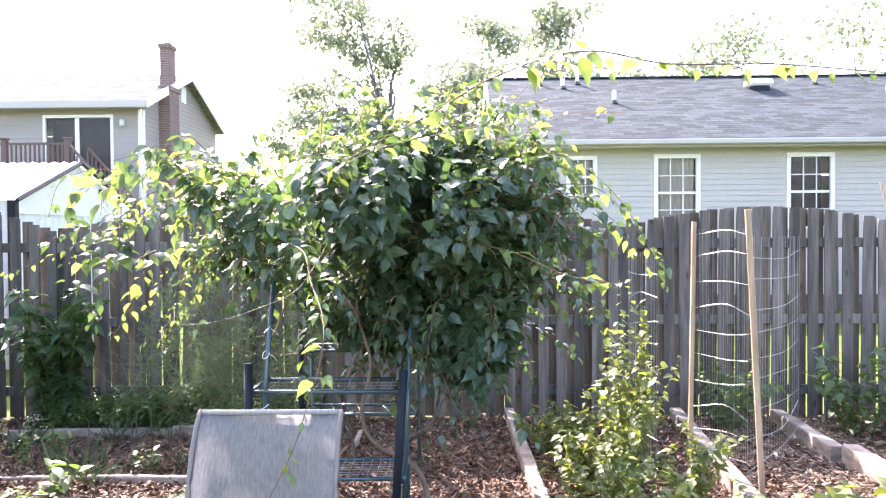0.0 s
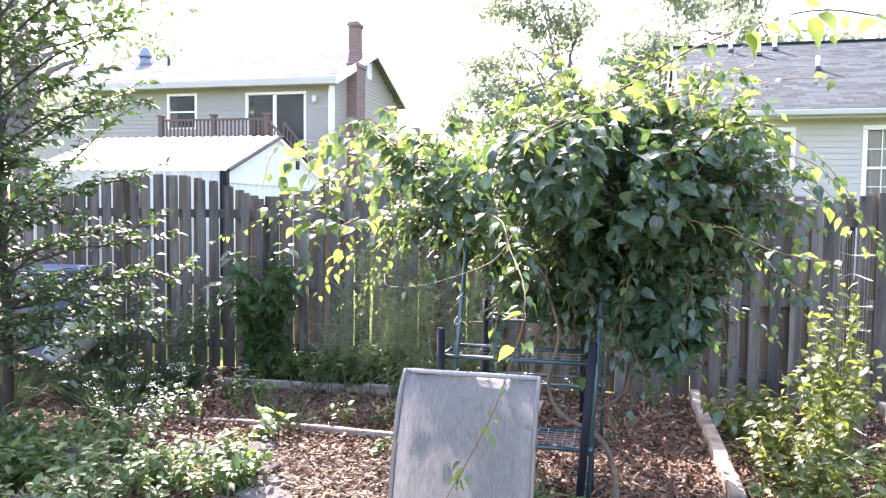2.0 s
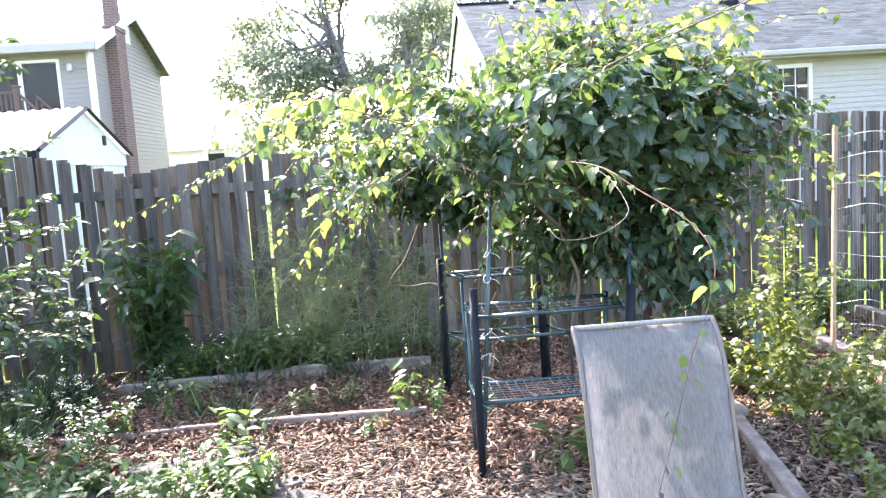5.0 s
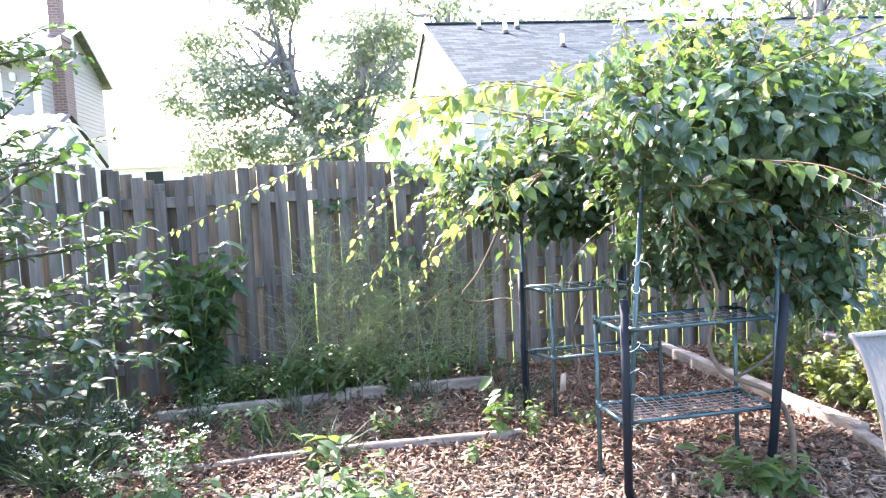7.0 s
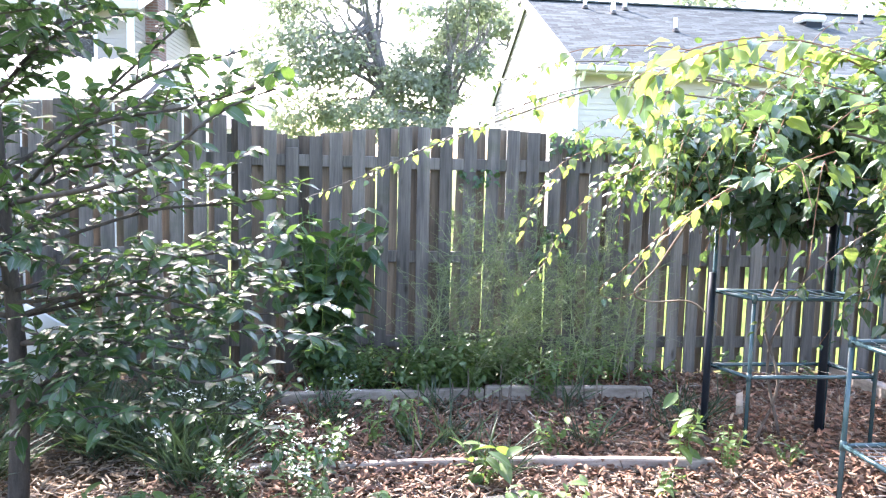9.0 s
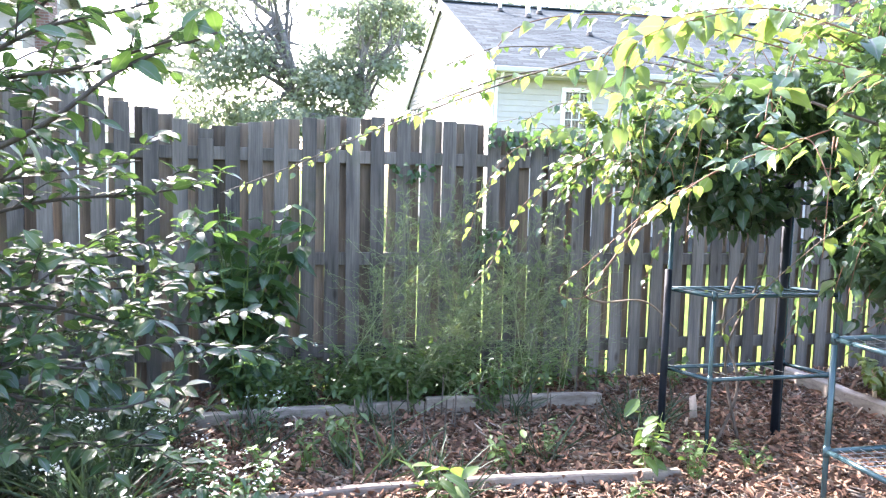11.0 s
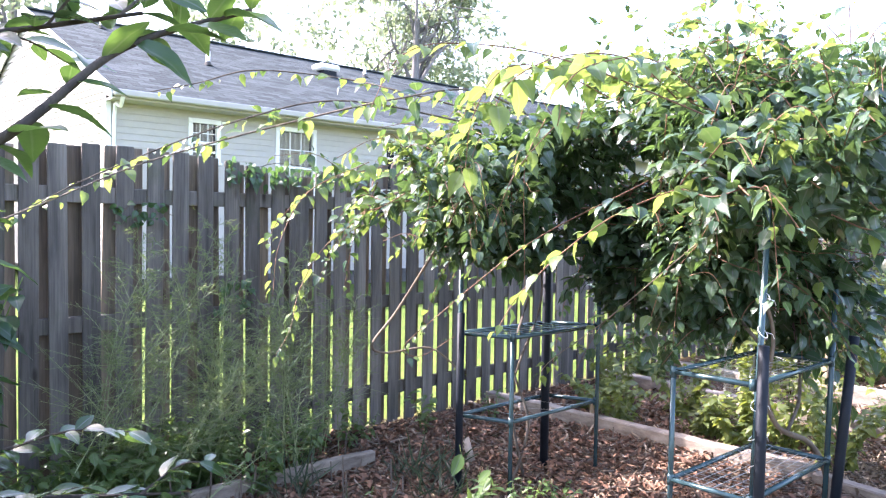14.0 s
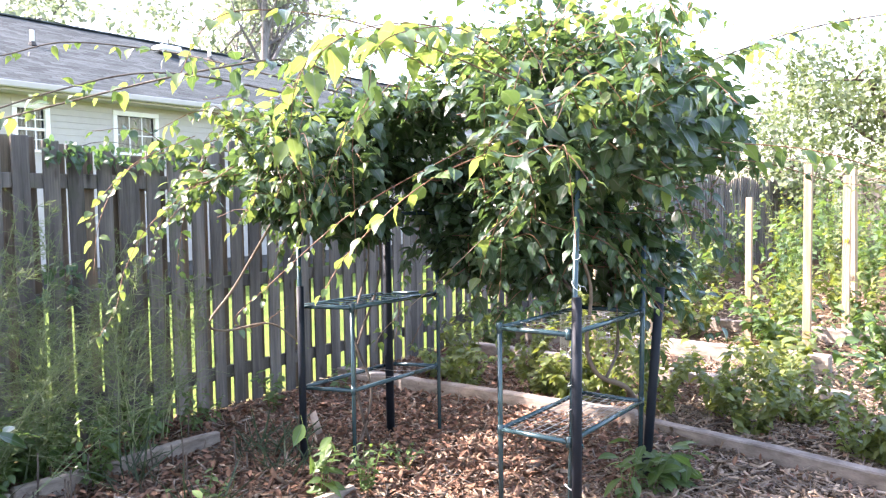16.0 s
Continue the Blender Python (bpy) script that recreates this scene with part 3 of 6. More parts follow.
# ---- sling chair ----
def chair():
    c = thing("patio_chair", "brown metal patio chair with worn grey woven sling seat", "chair", (0.860, 4.53, 0))
    prof = spline([(0.42, 1.0), (0.36, 0.935), (0.30, 0.81), (0.25, 0.63), (0.20, 0.47), (0.10, 0.40), (-0.08, 0.40), (-0.28, 0.435), (-0.34, 0.42)], 5)
    half = 0.235
    bm = bmesh.new()
    rows = []
    for k, p in enumerate(prof):
        q = prof[min(k + 1, len(prof) - 1)] - prof[max(k - 1, 0)]
        nrm = Vector((q[1], -q[0])).normalized()
        row = []
        for i in range(9):
            x = -half + 2 * half * i / 8
            sag = 0.018 * (1 - (x / half) ** 2)
            row.append(bm.verts.new((x, p[0] - nrm[0] * sag, p[1] - nrm[1] * sag)))
        rows.append(row)
    for r0, r1 in zip(rows, rows[1:]):
        for i in range(8):
            bm.faces.new((r0[i], r0[i + 1], r1[i + 1], r1[i]))
    bmesh.ops.solidify(bm, geom=bm.faces[:], thickness=0.004)
    part("sling", bm, M["sling"], c, "grey woven sling with worn streaks", True)
    for s in (-1, 1):
        part("side_rail", tubed([(s * (half + 0.006), p[0], p[1]) for p in prof], 0.009, sides=8), M["chairframe"], c, "", True)
        arm = spline([(s * 0.29, 0.43, 0.0), (s * 0.288, 0.30, 0.22), (s * 0.285, 0.16, 0.46), (s * 0.285, 0.08, 0.518), (s * 0.285, -0.04, 0.512), (s * 0.285, -0.11, 0.465), (s * 0.286, -0.145, 0.36), (s * 0.288, -0.20, 0.18), (s * 0.29, -0.27, 0.0)], 5)
        bm = bmesh.new()
        tube(bm, arm, 0.010, sides=8)
        for v in bm.verts:
            v.co.x = s * 0.287 + (v.co.x - s * 0.287) * 2.3
        part("arm", bm, M["chairframe"], c, "", True)
        part("seat_brace", tubed([(s * 0.285, -0.13, 0.40), (s * 0.243, -0.12, 0.405)], 0.009, sides=6), M["chairframe"], c)
    part("top_bar", tubed([(-half - 0.01, 0.42, 0.997), (half + 0.01, 0.42, 0.997)], 0.009, sides=8), M["sling"], c, "", True)
    part("front_bar", tubed([(-half - 0.01, -0.34, 0.42), (half + 0.01, -0.34, 0.42)], 0.011, sides=8), M["chairframe"], c, "", True)
    part("cross_bar", tubed([(-0.285, 0.235, 0.33), (0.285, 0.235, 0.33)], 0.009, sides=8), M["chairframe"], c, "", True)
    c.scale = (1.0, 1.0, 1.035)
    return c


chair()


# ---- houses ----
def lap_wall(x0, x1, z0, z1, course=0.115, holes=(), top=None):
    """Lap siding in the xz plane, facing -y, with rectangular holes left open. top(x): the upper edge."""
    bm = bmesh.new()
    z, below = z0, None
    while z < z1 - 0.01:
        zt = min(z + course, z1)
        spans = [(x0, x1)]
        if top is not None:
            ok = [x for x in np.linspace(x0, x1, 121) if top(x) > z + 0.02]
            if not ok:
                break
            spans = [(min(ok), max(ok))]
        for hx0, hx1, hz0, hz1 in holes:
            if zt > hz0 + 0.01 and z < hz1 - 0.01:
                spans = [q for s0, s1 in spans for q in ((s0, min(s1, hx0)), (max(s0, hx1), s1)) if q[1] - q[0] > 0.01]
        for s0, s1 in spans:
            v = [bm.verts.new(p) for p in ((s0, -0.016, z), (s1, -0.016, z), (s1, 0.0, zt), (s0, 0.0, zt), (s0, 0.0, z), (s1, 0.0, z))]
            bm.faces.new((v[0], v[1], v[2], v[3]))
            if below is not None and len(spans) == 1:
                bm.faces.new((*below, v[1], v[0]))
                bmesh.ops.delete(bm, geom=v[4:], context="VERTS")
            else:
                bm.faces.new((v[4], v[5], v[1], v[0]))
            below = (v[3], v[2]) if len(spans) == 1 else None
        z = zt
    bmesh.ops.remove_doubles(bm, verts=bm.verts, dist=0.0005)
    return bm


def pieces(bm):
    """The connected pieces of a mesh, each as a bmesh of its own."""
    seen, out = set(), []
    for first in bm.verts:
        if first in seen:
            continue
        group, todo = {first}, [first]
        while todo:
            for e in todo.pop().link_edges:
                for v in e.verts:
                    if v not in group:
                        group.add(v)
                        todo.append(v)
        seen |= group
        one = bmesh.new()
        copy = {v: one.verts.new(v.co) for v in group}
        for f in bm.faces:
            if f.verts[0] in group:
                one.faces.new([copy[v] for v in f.verts])
        out.append(one)
    bm.free()
    return out


def window(parent, x0, x1, z0, z1, y, cols, rows, sash=True, curtain=True):
    w = part("window", boxed((x0, y - 0.035, z1 - 0.085), (x1, y + 0.05, z1), 0.004), M["white"], parent, "white framed window")
    part("window_frame", boxed((x0, y - 0.03, z0), (x0 + 0.085, y + 0.05, z1 - 0.087), 0.004), M["white"], w)
    part("window_frame", boxed((x1 - 0.085, y - 0.03, z0), (x1, y + 0.05, z1 - 0.087), 0.004), M["white"], w)
    part("window_sill", boxed((x0 - 0.02, y - 0.05, z0 - 0.05), (x1 + 0.02, y + 0.05, z0 - 0.002), 0.004), M["white"], w)
    a, b, c, d = x0 + 0.087, x1 - 0.087, z0 + 0.002, z1 - 0.09
    pane = part("pane", boxed((a, y + 0.028, c), (b, y + 0.034, d)), M["glass"], w)
    pane.visible_shadow = False
    if sash:
        part("sash_rail", boxed((a, y + 0.0, (c + d) / 2 - 0.025), (b, y + 0.026, (c + d) / 2 + 0.025), 0.003), M["white"], w)
    for i in range(1, cols):
        x = a + (b - a) * i / cols
        part("glazing_bar", boxed((x - 0.009, y + 0.008, c), (x + 0.009, y + 0.026, d)), M["white"], w)
    for i in range(1, rows):
        z = c + (d - c) * i / rows
        if sash and abs(z - (c + d) / 2) < 0.05:
            continue
        part("glazing_bar", boxed((a, y + 0.009, z - 0.009), (b, y + 0.025, z + 0.009)), M["white"], w)
    if curtain:
        bm = bmesh.new()
        n = 40
        cols_ = [[bm.verts.new((a + (b - a) * i / n, y + 0.12 + 0.02 * math.sin(i * 1.1), zz)) for zz in (c, d)] for i in range(n + 1)]
        for p, q in zip(cols_, cols_[1:]):
            bm.faces.new((p[0], q[0], q[1], p[1]))
        part("curtain", bm, M["curtain"], w, "pale hanging curtain")
    # dark sheet in place of the room's own shade
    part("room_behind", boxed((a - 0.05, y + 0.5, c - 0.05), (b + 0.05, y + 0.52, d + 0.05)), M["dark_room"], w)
    return w


def roof_slab(x0, x1, y0, z0, y1, z1, thick=0.05, course=0.14):
    """One pitch of a roof, from the eave (y0, z0) to the ridge (y1, z1), in overlapping courses."""
    bm = bmesh.new()
    length = math.hypot(y1 - y0, z1 - z0)
    n = int(length / course)
    uy, uz = (y1 - y0) / length, (z1 - z0) / length
    ny, nz = (-uz, uy) if uy > 0 else (uz, -uy)
    for i in range(n):
        a, b = length * i / n, length * (i + 1) / n
        p = [(y0 + uy * a + ny * 0.008, z0 + uz * a + nz * 0.008), (y0 + uy * b + ny * 0.006, z0 + uz * b + nz * 0.006), (y0 + uy * a + (ny * 0.006 if i else 0), z0 + uz * a + (nz * 0.006 if i else 0))]
        v = [bm.verts.new((x, *q)) for q in p for x in (x0, x1)]
        bm.faces.new((v[0], v[1], v[3], v[2]))
        bm.faces.new((v[4], v[5], v[1], v[0]))
    bmesh.ops.remove_doubles(bm, verts=bm.verts, dist=0.0005)
    v = [bm.verts.new((x, y, z)) for y, z in ((y0, z0), (y1, z1), (y1, z1 - thick), (y0, z0 - thick)) for x in (x0, x1)]
    bm.faces.new((v[6], v[7], v[5], v[4]))
    bm.faces.new((v[0], v[6], v[4], v[2]))
    bm.faces.new((v[1], v[3], v[5], v[7]))
    bm.faces.new((v[0], v[1], v[7], v[6]))
    return bm


def rear_house():
    """The single-storey house beyond the fence."""
    h = thing("house", "single-storey cream sided house with blue-grey shingle roof", "house", (0, 0, 0))
    x0, x1, y0, yr = 2.34, 24.0, 18.4, 22.9
    eave, ridge = 3.52, 5.72
    wins = [(3.78, 4.42, 2.43, 3.22), (5.60, 6.56, 1.72, 3.24), (8.34, 9.33, 1.72, 3.25), (11.6, 12.6, 1.72, 3.25), (15.0, 16.0, 1.72, 3.25)]
    bm = lap_wall(x0, x1, 0.3, 3.42, 0.115, wins)
    bmesh.ops.translate(bm, verts=bm.verts, vec=(0, y0, 0))
    for piece in pieces(bm):
        part("wall", piece, M["siding"], h)
    for a, b, c, d in wins:
        part("wall_strip", boxed((a, y0 - 0.012, d), (b, y0 + 0.03, d + 0.115)), M["siding"], h)
        part("wall_strip", boxed((a, y0 - 0.012, c - 0.16), (b, y0 + 0.03, c - 0.05)), M["siding"], h)
    part("foundation", boxed((x0, y0 + 0.01, -0.05), (x1, y0 + 0.2, 0.3)), M["stone"], h)
    yb = 2 * yr - y0

    def gable(y):
        return eave + (ridge - eave) * (1 - abs(y - yr) / (yr - y0 + 0.35)) - 0.1

    bm = lap_wall(-yb, -y0, 0.3, 5.7, 0.115, (), lambda u: gable(-u))
    for v in bm.verts:
        v.co = Vector((x0 + v.co.y, -v.co.x, v.co.z))
    bmesh.ops.reverse_faces(bm, faces=bm.faces[:])
    part("gable_wall", bm, M["siding"], h)
    part("back_wall", boxed((x0, yb - 0.1, 0), (x1, yb, 3.4)), M["siding"], h)
    part("far_wall", boxed((x1 - 0.1, y0, 0), (x1, yb, 3.4)), M["siding"], h)
    part("roof", roof_slab(x0 - 0.06, x1 + 0.3, y0 - 0.42, eave, yr, ridge), M["roof2"], h, "blue-grey asphalt shingle roof")
    part("roof", roof_slab(x0 - 0.06, x1 + 0.3, yb + 0.42, eave, yr, ridge), M["roof2"], h)
    part("ridge_cap", boxed((x0 - 0.06, yr - 0.1, ridge - 0.005), (x1 + 0.3, yr + 0.1, ridge + 0.035), 0.01), M["roof2"], h)
    part("gutter", boxed((x0 - 0.06, y0 - 0.54, eave - 0.13), (x1 + 0.3, y0 - 0.425, eave - 0.015), 0.02), M["siding"], h, "cream gutter along the eave")
    part("soffit", boxed((x0 - 0.02, y0 - 0.425, eave - 0.17), (x1, y0 + 0.02, eave - 0.13)), M["siding"], h)
    for ye in (y0 - 0.44, yb + 0.44):
        bm = bmesh.new()
        ring = ((ye, eave - 0.17), (ye, eave + 0.03), (yr, ridge + 0.04), (yr, ridge - 0.17))
        near, far = [[bm.verts.new((x, *q)) for q in ring] for x in (x0 - 0.10, x0 - 0.063)]
        for f in (near, far[::-1], *[(near[k], far[k], far[(k + 1) % 4], near[(k + 1) % 4]) for k in range(4)]):
            bm.faces.new(f)
        bmesh.ops.recalc_face_normals(bm, faces=bm.faces[:])
        part("rake_board", bm, M["white"], h)
    part("corner_trim", boxed((x0 - 0.03, y0 - 0.03, 0.3), (x0 + 0.06, y0 + 0.06, 3.36)), M["white"], h)
    part("downspout", tubed(spline([(x0 + 0.1, y0 - 0.47, eave - 0.13), (x0 + 0.12, y0 - 0.3, 3.25), (x0 + 0.1, y0 - 0.06, 3.05), (x0 + 0.1, y0 - 0.06, 0.3)], 4), 0.035, sides=8), M["white"], h)
    for k, w in enumerate(wins):
        window(h, *w, y0, 3, 4, True, k != 2)
    slope = (ridge - eave) / (yr - y0 + 0.42)

    def on_roof(y):
        return eave + slope * (y - y0 + 0.42)

    for x, y, r, tall in ((5.22, 20.55, 0.045, 0.30), (10.62, 22.1, 0.045, 0.28), (4.20, 21.9, 0.05, 0.26), (3.62, 22.3, 0.045, 0.26), (4.62, 22.3, 0.05, 0.36), (13.9, 21.6, 0.05, 0.3)):
        z = on_roof(y)
        p = part("vent_pipe", tubed([(x, y, z - 0.05), (x, y, z + tall)], r, sides=10), M["white"], h, "white vent pipe on the roof", True)
        part("flashing", tubed([(x, y - 0.01, z - 0.02), (x, y, z + 0.07)], r + 0.05, r + 0.01, sides=10), M["stone"], p)
    z = on_roof(21.7)
    v = part("roof_vent", boxed((8.75, 21.45, z + 0.05), (9.35, 21.95, z + 0.22), 0.05), M["white"], h, "white box vent on the roof")
    part("vent_base", boxed((8.85, 21.5, z - 0.12), (9.25, 21.9, z + 0.05)), M["darktube"], v)
    return h


def distant_house():
    h = thing("house", "small white distant house seen above the fence", "house", (-8.0, 42.0, 0))
    part("wall", boxed((-2.6, 0, 0), (1.4, 5, 3.2)), M["white"], h)
    bm = bmesh.new()
    v = [bm.verts.new(p) for p in ((-2.9, -0.3, 3.1), (1.7, -0.3, 3.1), (1.7, 2.5, 4.5), (-2.9, 2.5, 4.5), (-2.9, 5.3, 3.1), (1.7, 5.3, 3.1))]
    for f in ((0, 1, 2, 3), (3, 2, 5, 4), (0, 3, 4), (1, 5, 2), (0, 4, 5, 1)):
        bm.faces.new([v[i] for i in f])
    part("roof", bm, M["roof1"], h)
    # the pane is a dark box, painted as the unlit room inside
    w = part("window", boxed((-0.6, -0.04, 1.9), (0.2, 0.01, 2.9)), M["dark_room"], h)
    part("window_frame", boxed((-0.68, -0.05, 2.9), (0.28, 0.0, 2.98)), M["white"], w)
    return h


distant_house()


def two_storey_house():
    """The taller house with a deck, beyond the shed."""
    h = thing("house", "two-storey grey-beige sided house with brick chimney and deck", "house", (0, 0, 0))
    x0, x1, y0, yb = -19.0, -7.72, 24.64, 31.4
    eave, ridge, yr = 5.52, 7.0, 28.0
    holes = [(-10.67, -8.58, 3.1, 5.17), (-13.5, -12.4, 4.1, 5.2), (-17.0, -15.9, 4.1, 5.2)]
    bm = lap_wall(x0, x1, 0.2, 5.45, 0.13, holes)
    bmesh.ops.translate(bm, verts=bm.verts, vec=(0, y0, 0))
    for piece in pieces(bm):
        part("wall", piece, M["siding2"], h)
    for a, b, c, d in holes:
        part("wall_strip", boxed((a, y0 - 0.012, d), (b, y0 + 0.03, d + 0.13)), M["siding2"], h)
        part("wall_strip", boxed((a, y0 - 0.012, c - 0.18), (b, y0 + 0.03, c - 0.05)), M["siding2"], h)

    def gable(y):
        return ridge - (ridge - eave) * abs(y - yr) / (yr - y0 + 0.35) - 0.1

    bm = lap_wall(y0, yb, 0.2, 6.7, 0.13, (), gable)
    for v in bm.verts:
        v.co = Vector((x1 - v.co.y, v.co.x, v.co.z))
    part("gable_wall", bm, M["siding2"], h)
    part("back_wall", boxed((x0, yb - 0.1, 0), (x1, yb, 5.4)), M["siding2"], h)
    part("far_wall", boxed((x0, y0, 0), (x0 + 0.1, yb, 5.4)), M["siding2"], h)
    part("roof", roof_slab(x0 - 0.3, x1 + 0.3, y0 - 0.4, eave, yr, ridge), M["roof3"], h, "grey shingle roof glaring in the sun")
    part("roof", roof_slab(x0 - 0.3, x1 + 0.3, yb + 0.4, eave, yr, ridge), M["roof3"], h)
    part("fascia", boxed((x0 - 0.3, y0 - 0.52, eave - 0.22), (x1 + 0.3, y0 - 0.405, eave - 0.02), 0.01), M["siding"], h, "pale fascia and gutter")
    part("soffit", boxed((x0, y0 - 0.405, eave - 0.2), (x1, y0 + 0.02, eave - 0.16)), M["siding"], h)
    for ye in (y0 - 0.45, yb + 0.45):
        bm = bmesh.new()
        ring = ((ye, eave - 0.22), (ye, eave + 0.04), (yr, ridge + 0.06), (yr, ridge - 0.2))
        near, far = [[bm.verts.new((x, *q)) for q in ring] for x in (x1 + 0.345, x1 + 0.304)]
        for f in (near, far[::-1], *[(near[k], far[k], far[(k + 1) % 4], near[(k + 1) % 4]) for k in range(4)]):
            bm.faces.new(f)
        bmesh.ops.recalc_face_normals(bm, faces=bm.faces[:])
        part("rake_board", bm, M["white"], h)
    part("corner_trim", boxed((x1 - 0.12, y0 - 0.04, 0.2), (x1 + 0.04, y0 + 0.1, 5.3)), M["white"], h)
    part("downspout", tubed([(x1 - 0.02, y0 - 0.1, 5.3), (x1 + 0.02, y0 - 0.1, 0.2)], 0.05, sides=8), M["white"], h)
    ch = part("chimney", boxed((x1, 25.85, 0), (x1 + 0.36, 26.65, 6.1), 0.01), M["brick"], h, "red-brown brick chimney")
    part("chimney_shoulder", boxed((x1, 25.82, 6.1), (x1 + 0.39, 26.68, 6.25), 0.02), M["brick"], ch)
    part("chimney", boxed((x1 + 0.02, 25.95, 6.25), (x1 + 0.33, 26.45, 7.42), 0.01), M["brick"], ch)
    part("chimney_crown", boxed((x1 - 0.02, 25.91, 7.42), (x1 + 0.37, 26.49, 7.56), 0.02), M["brick"], ch)
    part("flue", tubed([(x1 + 0.18, 26.2, 7.56), (x1 + 0.18, 26.2, 7.76)], 0.12, sides=10), M["white"], ch)
    part("gable_vent", boxed((x1 - 0.0, 27.78, 6.05), (x1 + 0.03, 28.22, 6.6), 0.005), M["white"], h)
    window(h, -13.5, -12.4, 4.1, 5.2, y0, 1, 1, True, False)
    window(h, -17.0, -15.9, 4.1, 5.2, y0, 1, 1, True, True)
    d = window(h, -10.67, -8.58, 3.1, 5.17, y0, 2, 1, False, False)
    part("door_stile", boxed((-9.72, y0 - 0.01, 3.1), (-9.60, y0 + 0.03, 5.08)), M["white"], d)
    part("wall_lamp", boxed((-8.35, y0 - 0.16, 4.8), (-8.22, y0 - 0.017, 5.02), 0.03), M["bucket"], h)
    z = eave + (ridge - eave) * (27.0 - y0 + 0.4) / (yr - y0 + 0.4)
    part("vent_pipe", tubed([(-15.0, 27.0, z - 0.1), (-15.0, 27.0, z + 0.32)], 0.05, sides=8), M["stone"], h, "grey vent pipe on the roof", True)
    cowl = part("roof_vent", tubed([(-16.25, 27.4, z), (-16.25, 27.4, z + 0.42)], 0.22, 0.20, 14), M["roofmetal"], h, "blue-grey metal turbine vent on the roof", True)
    part("vent_dome", tubed(spline([(-16.25, 27.4, z + 0.42), (-16.25, 27.4, z + 0.62), (-16.25, 27.4, z + 0.76)], 4), 0.29, 0.12, 14), M["roofmetal"], cowl, "", True)
    return h


def deck():
    d = thing("deck", "brown wooden raised deck with railings and stairs", "deck", (0, 0, 0))
    x0, x1, y0, y1, z = -12.35, -8.9, 22.6, 24.58, 3.20
    part("deck_floor", boxed((x0, y0, z - 0.18), (x1, y1, z), 0.01), M["deck"], d)
    for x in (x0, -10.6, x1):
        part("deck_post", boxed((x - 0.07, y0 - 0.07, -0.05), (x + 0.07, y0 + 0.07, z + 1.0), 0.01), M["deck"], d)
        part("post_cap", boxed((x - 0.10, y0 - 0.10, z + 1.0), (x + 0.10, y0 + 0.10, z + 1.05), 0.01), M["deck"], d)
    for zz in (z + 0.1, z + 0.86):
        part("rail", boxed((x0 + 0.07, y0 - 0.03, zz), (x1 - 0.07, y0 + 0.03, zz + 0.06)), M["deck"], d)
    me = bm_mesh("baluster", boxed((-0.02, -0.02, 0), (0.02, 0.02, 0.70)), M["deck"])
    for x in np.arange(x0 + 0.18, x1 - 0.1, 0.125):
        if abs(x + 10.6) > 0.1:
            ob = part("baluster", me, parent=d)
            ob.location = (x, y0, z + 0.16)
    # stairs down to the right
    n = 12
    for k in range(n):
        part("stair_tread", boxed((x1 + 0.07 + k * 0.24, y0, z - 0.2 - k * 0.27), (x1 + 0.33 + k * 0.24, y0 + 1.1, z - 0.16 - k * 0.27)), M["deck"], d)
    for y in (y0, y0 + 1.1):
        part("stair_rail", tubed([(x1, y, z + 0.9), (x1 + n * 0.24, y, z + 0.9 - n * 0.27)], 0.04, sides=6), M["deck"], d)
        part("stringer", tubed([(x1, y, z - 0.2), (x1 + n * 0.24, y, z - 0.2 - n * 0.27)], 0.07, sides=6), M["deck"], d)
        for k in range(0, n * 2):
            x = x1 + 0.12 * k
            ob = part("baluster", me, parent=d)
            ob.location = (x, y, z + 0.12 - 0.135 * k)
    return d


def corrugated(n_ribs, width, height_fn, depth=0.02):
    bm = bmesh.new()
    cols = []
    for i in range(n_ribs * 4 + 1):
        u = width * i / (n_ribs * 4)
        off = depth * (1 if (i % 4) in (1, 2) else 0)
        cols.append((bm.verts.new((u, -off, 0.0)), bm.verts.new((u, -off, height_fn(u)))))
    for a, b in zip(cols, cols[1:]):
        bm.faces.new((a[0], b[0], b[1], a[1]))
    return bm


